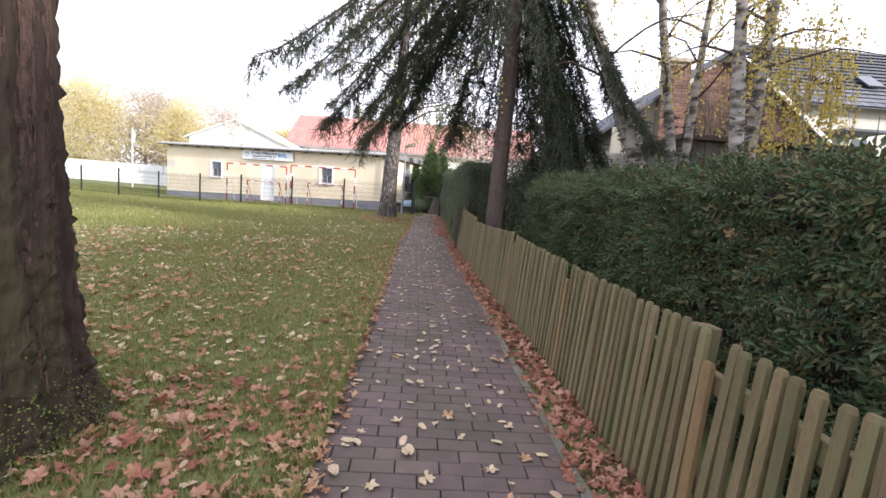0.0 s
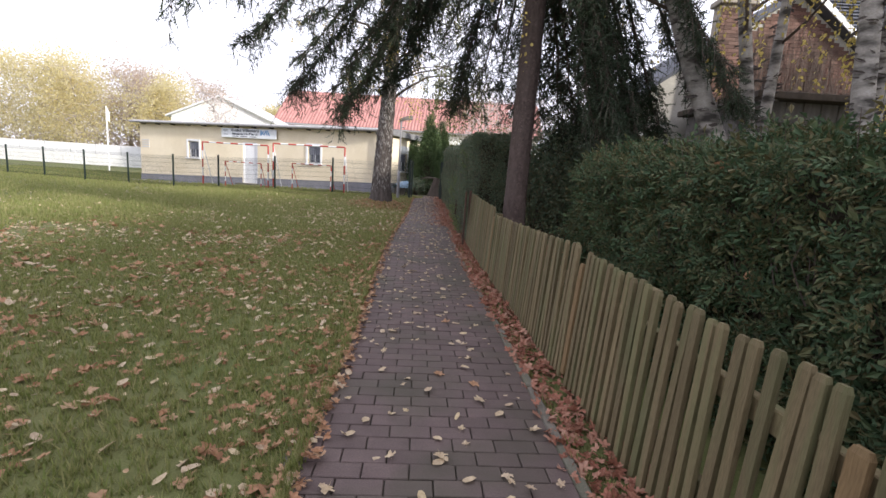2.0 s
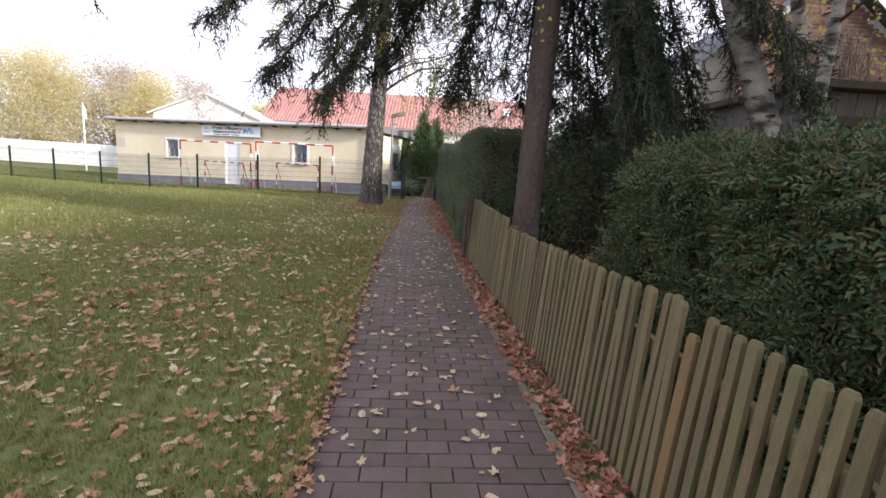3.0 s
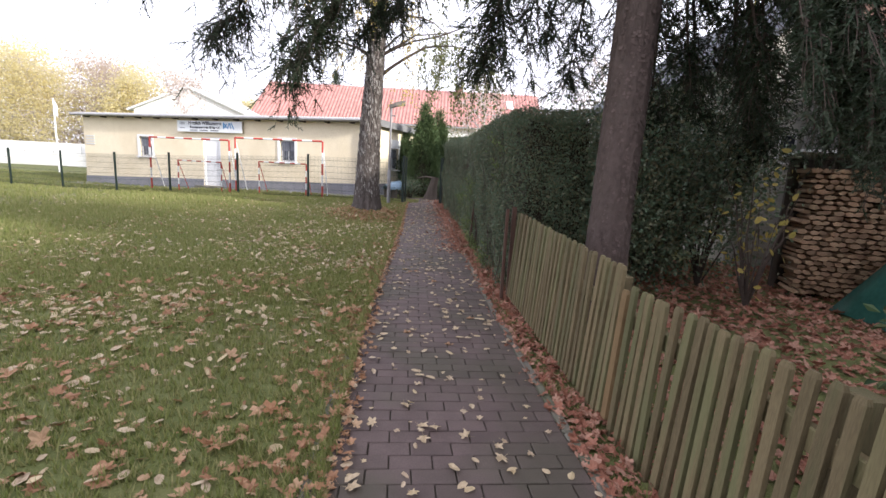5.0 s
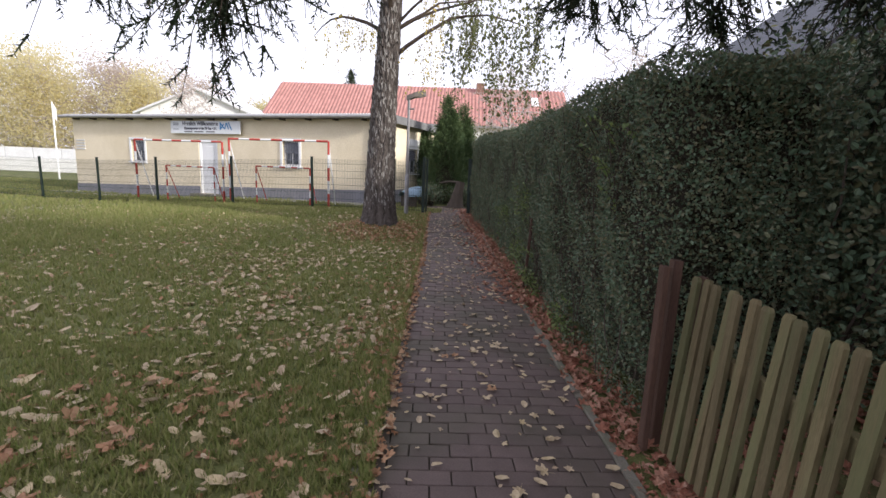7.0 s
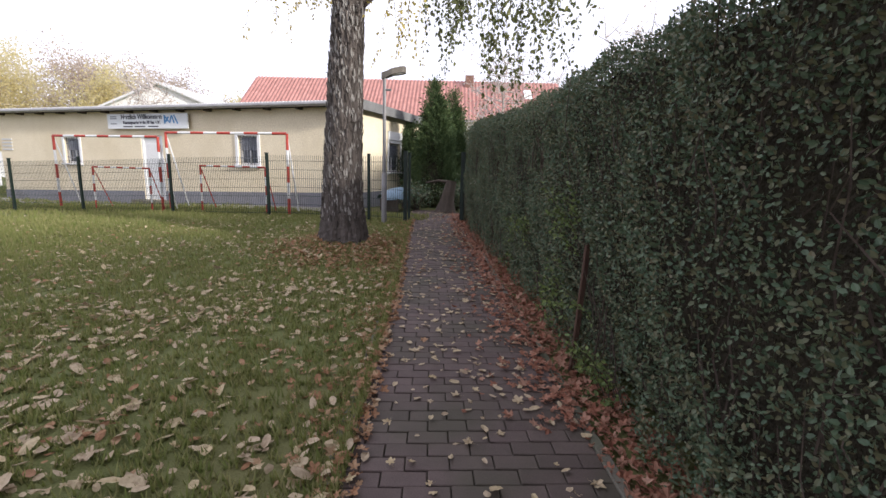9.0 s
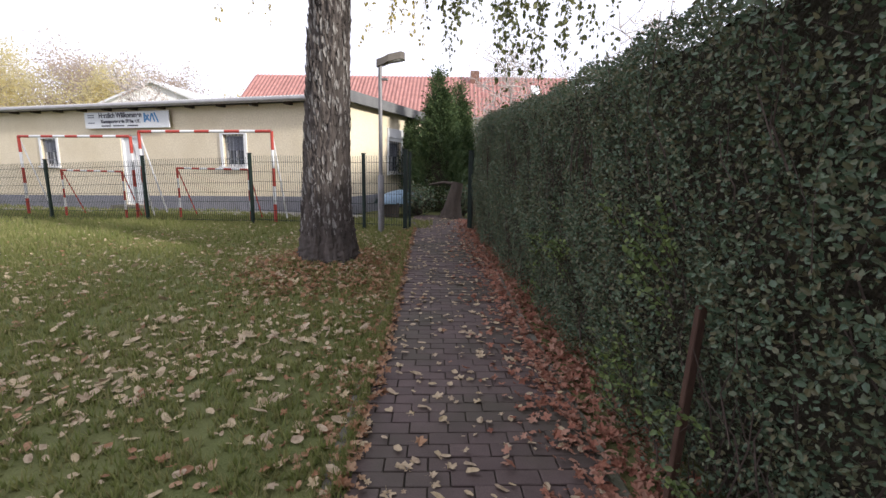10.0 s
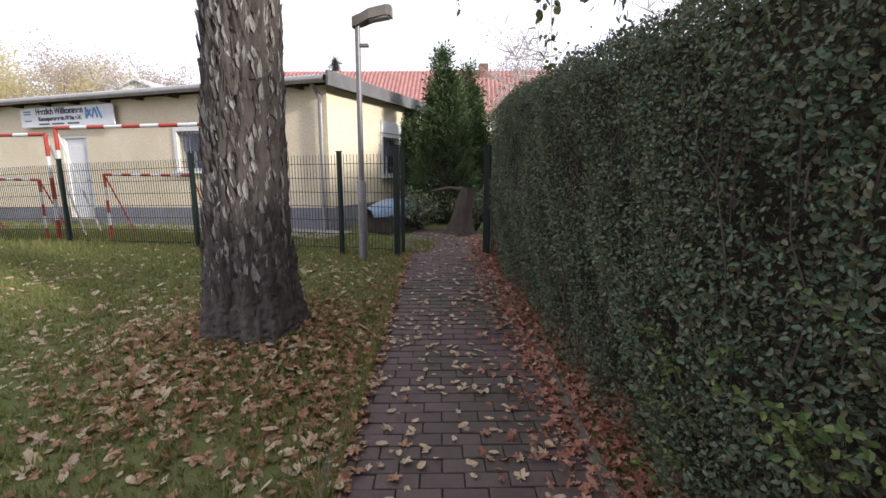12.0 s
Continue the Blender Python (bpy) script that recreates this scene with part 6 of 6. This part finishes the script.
x, y = on_path(s_, w_)
litter("edge_litter", x, y, 0.06, LITTER, MAPLE, "leaves gathered at the path's grassy edge", 0.4)
# the mound under the old birch
r_, a_ = np.abs(rng.normal(0.55, 0.35, 2600)) + 0.2, rng.uniform(0, 2 * np.pi, 2600)
x, y = BIX + 0.15 + r_ * np.cos(a_), BIY - 0.2 + r_ * np.sin(a_)
ok = path_w(x, y) < -0.6
litter("mound_litter", x[ok], y[ok], 0.062, LITTER, MAPLE, "heap of brown leaves round the birch's foot", 0.5, 0.02)
# the gutter between path and fence or hedge
s_, w_ = rng.uniform(-1, 23.5, 10000), rng.uniform(0.6, 0.98, 10000)
x, y = on_path(s_, w_)
litter("gutter_litter", x, y, 0.066, LITTER_RED, MAPLE, "thick strip of red-brown leaves along the path", 0.5, 0.02)
s_, w_ = rng.uniform(14, 23.5, 2200), 0.62 - rng.exponential(0.12, 2200)
x, y = on_path(s_, w_)
litter("gutter_litter", x, y, 0.062, LITTER_RED, MAPLE, "red-brown leaves spilling onto the path", 0.35, 0.01)
# behind the picket fence
x, y = rng.uniform(0.9, 6.2, 9000), rng.uniform(8.7, 14.5, 9000)
ok = path_w(x, y) > 1.02
litter("garden_litter", x[ok], y[ok], 0.1, LITTER_RED, MAPLE, "carpet of brown leaves in the garden", 0.4)
# small leaves on the path, past those that are built one by one
s_, w_ = 24 * rng.random(1150) ** 0.62, rng.uniform(-0.58, 0.58, 1150)
x, y = on_path(s_, w_)
litter("path_litter", x, y, 0.055, LITTER_PALE, MIXED, "small pale leaves strewn on the path", 0.2, 0.004)
# a few leaves caught in the hedges
x, y = on_path(rng.uniform(0, 8, 46), rng.uniform(1.58, 2.6, 46))
cv, cf = spread(*MAPLE[1], np.stack([x, y, np.where(path_w(x, y) > 1.75, 1.56, rng.uniform(0.8, 1.5, 46))], -1), frames_of(unit(46), unit(46)), rng.uniform(0.05, 0.1, 46))
tagged(new("caught_leaves", fast_mesh("caught_leaves", cv, cf, LITTER)), "dry leaves caught in the thuja hedge", "leaves", kind="stuff")

leaf_meshes = [fast_mesh("fallen_leaf", np.array(v) * sz, f, m) for v, f, sz, m in ((*MAPLE[0], 0.09, LITTER_PALE), (*MAPLE[1], 0.095, LITTER), (*SMALL[0], 0.065, LITTER_PALE), (*SMALL[1], 0.055, LITTER_PALE), (*MAPLE[2], 0.08, LITTER_PALE))]
leaf_labels = ["pale dry maple leaf lying on the brick path", "brown maple leaf lying on the brick path", "small pale leaf lying on the brick path", "small pale leaf lying on the brick path", "pale dry maple leaf lying on the brick path"]
fl = random.Random(9)
for i in range(260):
    s, w = 2.5 + 18 * fl.random() ** 0.75, fl.uniform(-0.58, 0.55)
    xx, yy = on_path(s, w)
    k = fl.choice((0, 1, 2, 2, 3, 3, 4))
    ob = new("fallen_leaf", leaf_meshes[k])
    ob.matrix_world = pose(xx, yy, float(0.15 * smooth_step((yy - 17) / 5)) + 0.007, fl.uniform(-9, 9), fl.uniform(-9, 9), fl.uniform(0, 360))
    tagged(ob, leaf_labels[k], "leaf", "leaves on the path")

# grass


def tuft(n=6, h=1.0, wide=0.1):
    V, F = [], []
    for i in range(n):
        a, l = i * 2.4, 0.35 + 0.1 * (i % 3)
        cx, cy = 0.25 * math.cos(a * 1.7), 0.25 * math.sin(a * 1.7)
        px, py = -math.sin(a) * wide, math.cos(a) * wide
        b = len(V)
        V += [(cx - px, cy - py, -0.1), (cx + px, cy + py, -0.1), (cx + l * math.cos(a), cy + l * math.sin(a), h * (0.7 + 0.3 * ((i * 7) % 3) / 2))]
        F.append((b, b + 1, b + 2))
    return V, F


def grass(x, y, size, n, wide, label):
    V0, F0 = tuft(n, 1.0, wide)
    m = len(x)
    a = rng.uniform(0, 2 * np.pi, m)
    d = np.stack([np.cos(a), np.sin(a), np.zeros(m)], -1)
    V, F = spread(V0, F0, np.stack([x, y, lie(x, y)], -1), frames_of(d, np.tile([0, 0, 1.0], (m, 1)) + rng.normal(0, 0.25, (m, 3))), size * rng.uniform(0.6, 1.4, m))
    tagged(new("grass", fast_mesh("grass", V, F, GRASS)), label, "grass", kind="stuff")


x, y = lawn_points(70000, -6.5, 0.6, 0.5, 12.5)
grass(x, y, 0.05, 5, 0.085, "short autumn grass beside the path")
x, y = lawn_points(62000, -11, 0.6, 11, 24)
grass(x, y, 0.06, 5, 0.11, "short autumn grass in front of the fence")
x, y = rng.uniform(-30, -6.4, 38000), rng.uniform(0.5, 36, 38000)
grass(x, y, 0.11, 5, 0.12, "grass further out on the lawn")
x, y = rng.uniform(-14, -1, 14000), rng.uniform(22.0, 27.2, 14000)
ok = (y > 22.1 - 0.227 * (x + 2.3)) & (y < 23.6 - 0.3 * (x + 2.3))
grass(x[ok], y[ok], 0.07, 5, 0.11, "grass behind the mesh fence")
s_, w_ = rng.uniform(-1, 22, 6500), -0.56 - rng.exponential(0.07, 6500)
grass(*on_path(s_, w_), 0.05, 6, 0.08, "tufts of grass overhanging the path's edge")
s_, w_ = rng.uniform(0, 11, 260), 0.66 + rng.exponential(0.06, 260)
grass(*on_path(s_, w_), 0.06, 6, 0.08, "sparse tufts of grass by the edging")

# ---- edging stones and bricks of the path ----
def edging_mesh():
    bm = box(-0.03, 0.03, 0.004, 0.996, -0.06, 0.012, 0.008)
    return to_mesh("edging_stone", bm, KERB)


em = edging_mesh()
er = random.Random(4)
for side, sink in ((0.632, 0.0), (-0.632, 0.022)):
    for i in range(27):
        s = S0 + i
        xx, yy = on_path(s, side)
        za = float(0.15 * smooth_step((yy - 17) / 5))
        zb = float(0.15 * smooth_step((yy + 1 - 17) / 5))
        child("edging_stone", em, path, "", pose(xx + er.uniform(-0.004, 0.004), yy, za - sink - 0.012 + er.uniform(-0.008, 0.004), math.degrees(math.atan2(zb - za, 1)), 0, PATH_TURN + bend_turn(s + 0.5) + er.uniform(-0.3, 0.3)))


def paver(lw):
    """One clinker with a worn arris; long side across the path."""
    hx, hy, c, h = lw / 2 - 0.0028, 0.0472, 0.0035, 0.05
    lo = [(-hx, -hy, -h), (hx, -hy, -h), (hx, hy, -h), (-hx, hy, -h)]
    mid = [(-hx, -hy, -c), (hx, -hy, -c), (hx, hy, -c), (-hx, hy, -c)]
    top = [(-hx + c, -hy + c, 0), (hx - c, -hy + c, 0), (hx - c, hy - c, 0), (-hx + c, hy - c, 0)]
    V = np.array(lo + mid + top)
    F = [(i, (i + 1) % 4, 4 + (i + 1) % 4, 4 + i) for i in range(4)] + [(4 + i, 4 + (i + 1) % 4, 8 + (i + 1) % 4, 8 + i) for i in range(4)] + [(8, 9, 10, 11)]
    return V, np.array(F)


full_v, full_f = paver(0.2)
half_v, half_f = paver(0.1)
full_me, half_me = fast_mesh("brick", full_v, full_f, BRICK), fast_mesh("brick", half_v, half_f, BRICK)
rest = Pile()
brr = random.Random(6)
count = 0
for r in range(int((S1 - S0) / 0.1)):
    s = S0 + 0.05 + r * 0.1
    cells = [(-0.5 + 0.2 * i, 0) for i in range(6)] if r % 2 == 0 else [(-0.55, 1)] + [(-0.4 + 0.2 * i, 0) for i in range(5)] + [(0.55, 1)]
    for w, half in cells:
        xx, yy = on_path(s, w)
        m = pose(xx, yy, float(0.15 * smooth_step((yy - 17) / 5)) + brr.uniform(-0.0025, 0.0025), brr.uniform(-0.5, 0.5), brr.uniform(-0.5, 0.5), PATH_TURN + bend_turn(s) + brr.uniform(-0.5, 0.5))
        if 5.2 < s < 9.9 and count < 300:
            child("brick", half_me if half else full_me, path, "", m)
            count += 1
        else:
            M = np.array(m)
            v = half_v if half else full_v
            rest.add(v @ M[:3, :3].T + M[:3, 3], full_f)
tagged(child("bricks", rest.mesh("bricks", BRICKJ), path), "brown clinker bricks laid in running bond", kind="stuff")
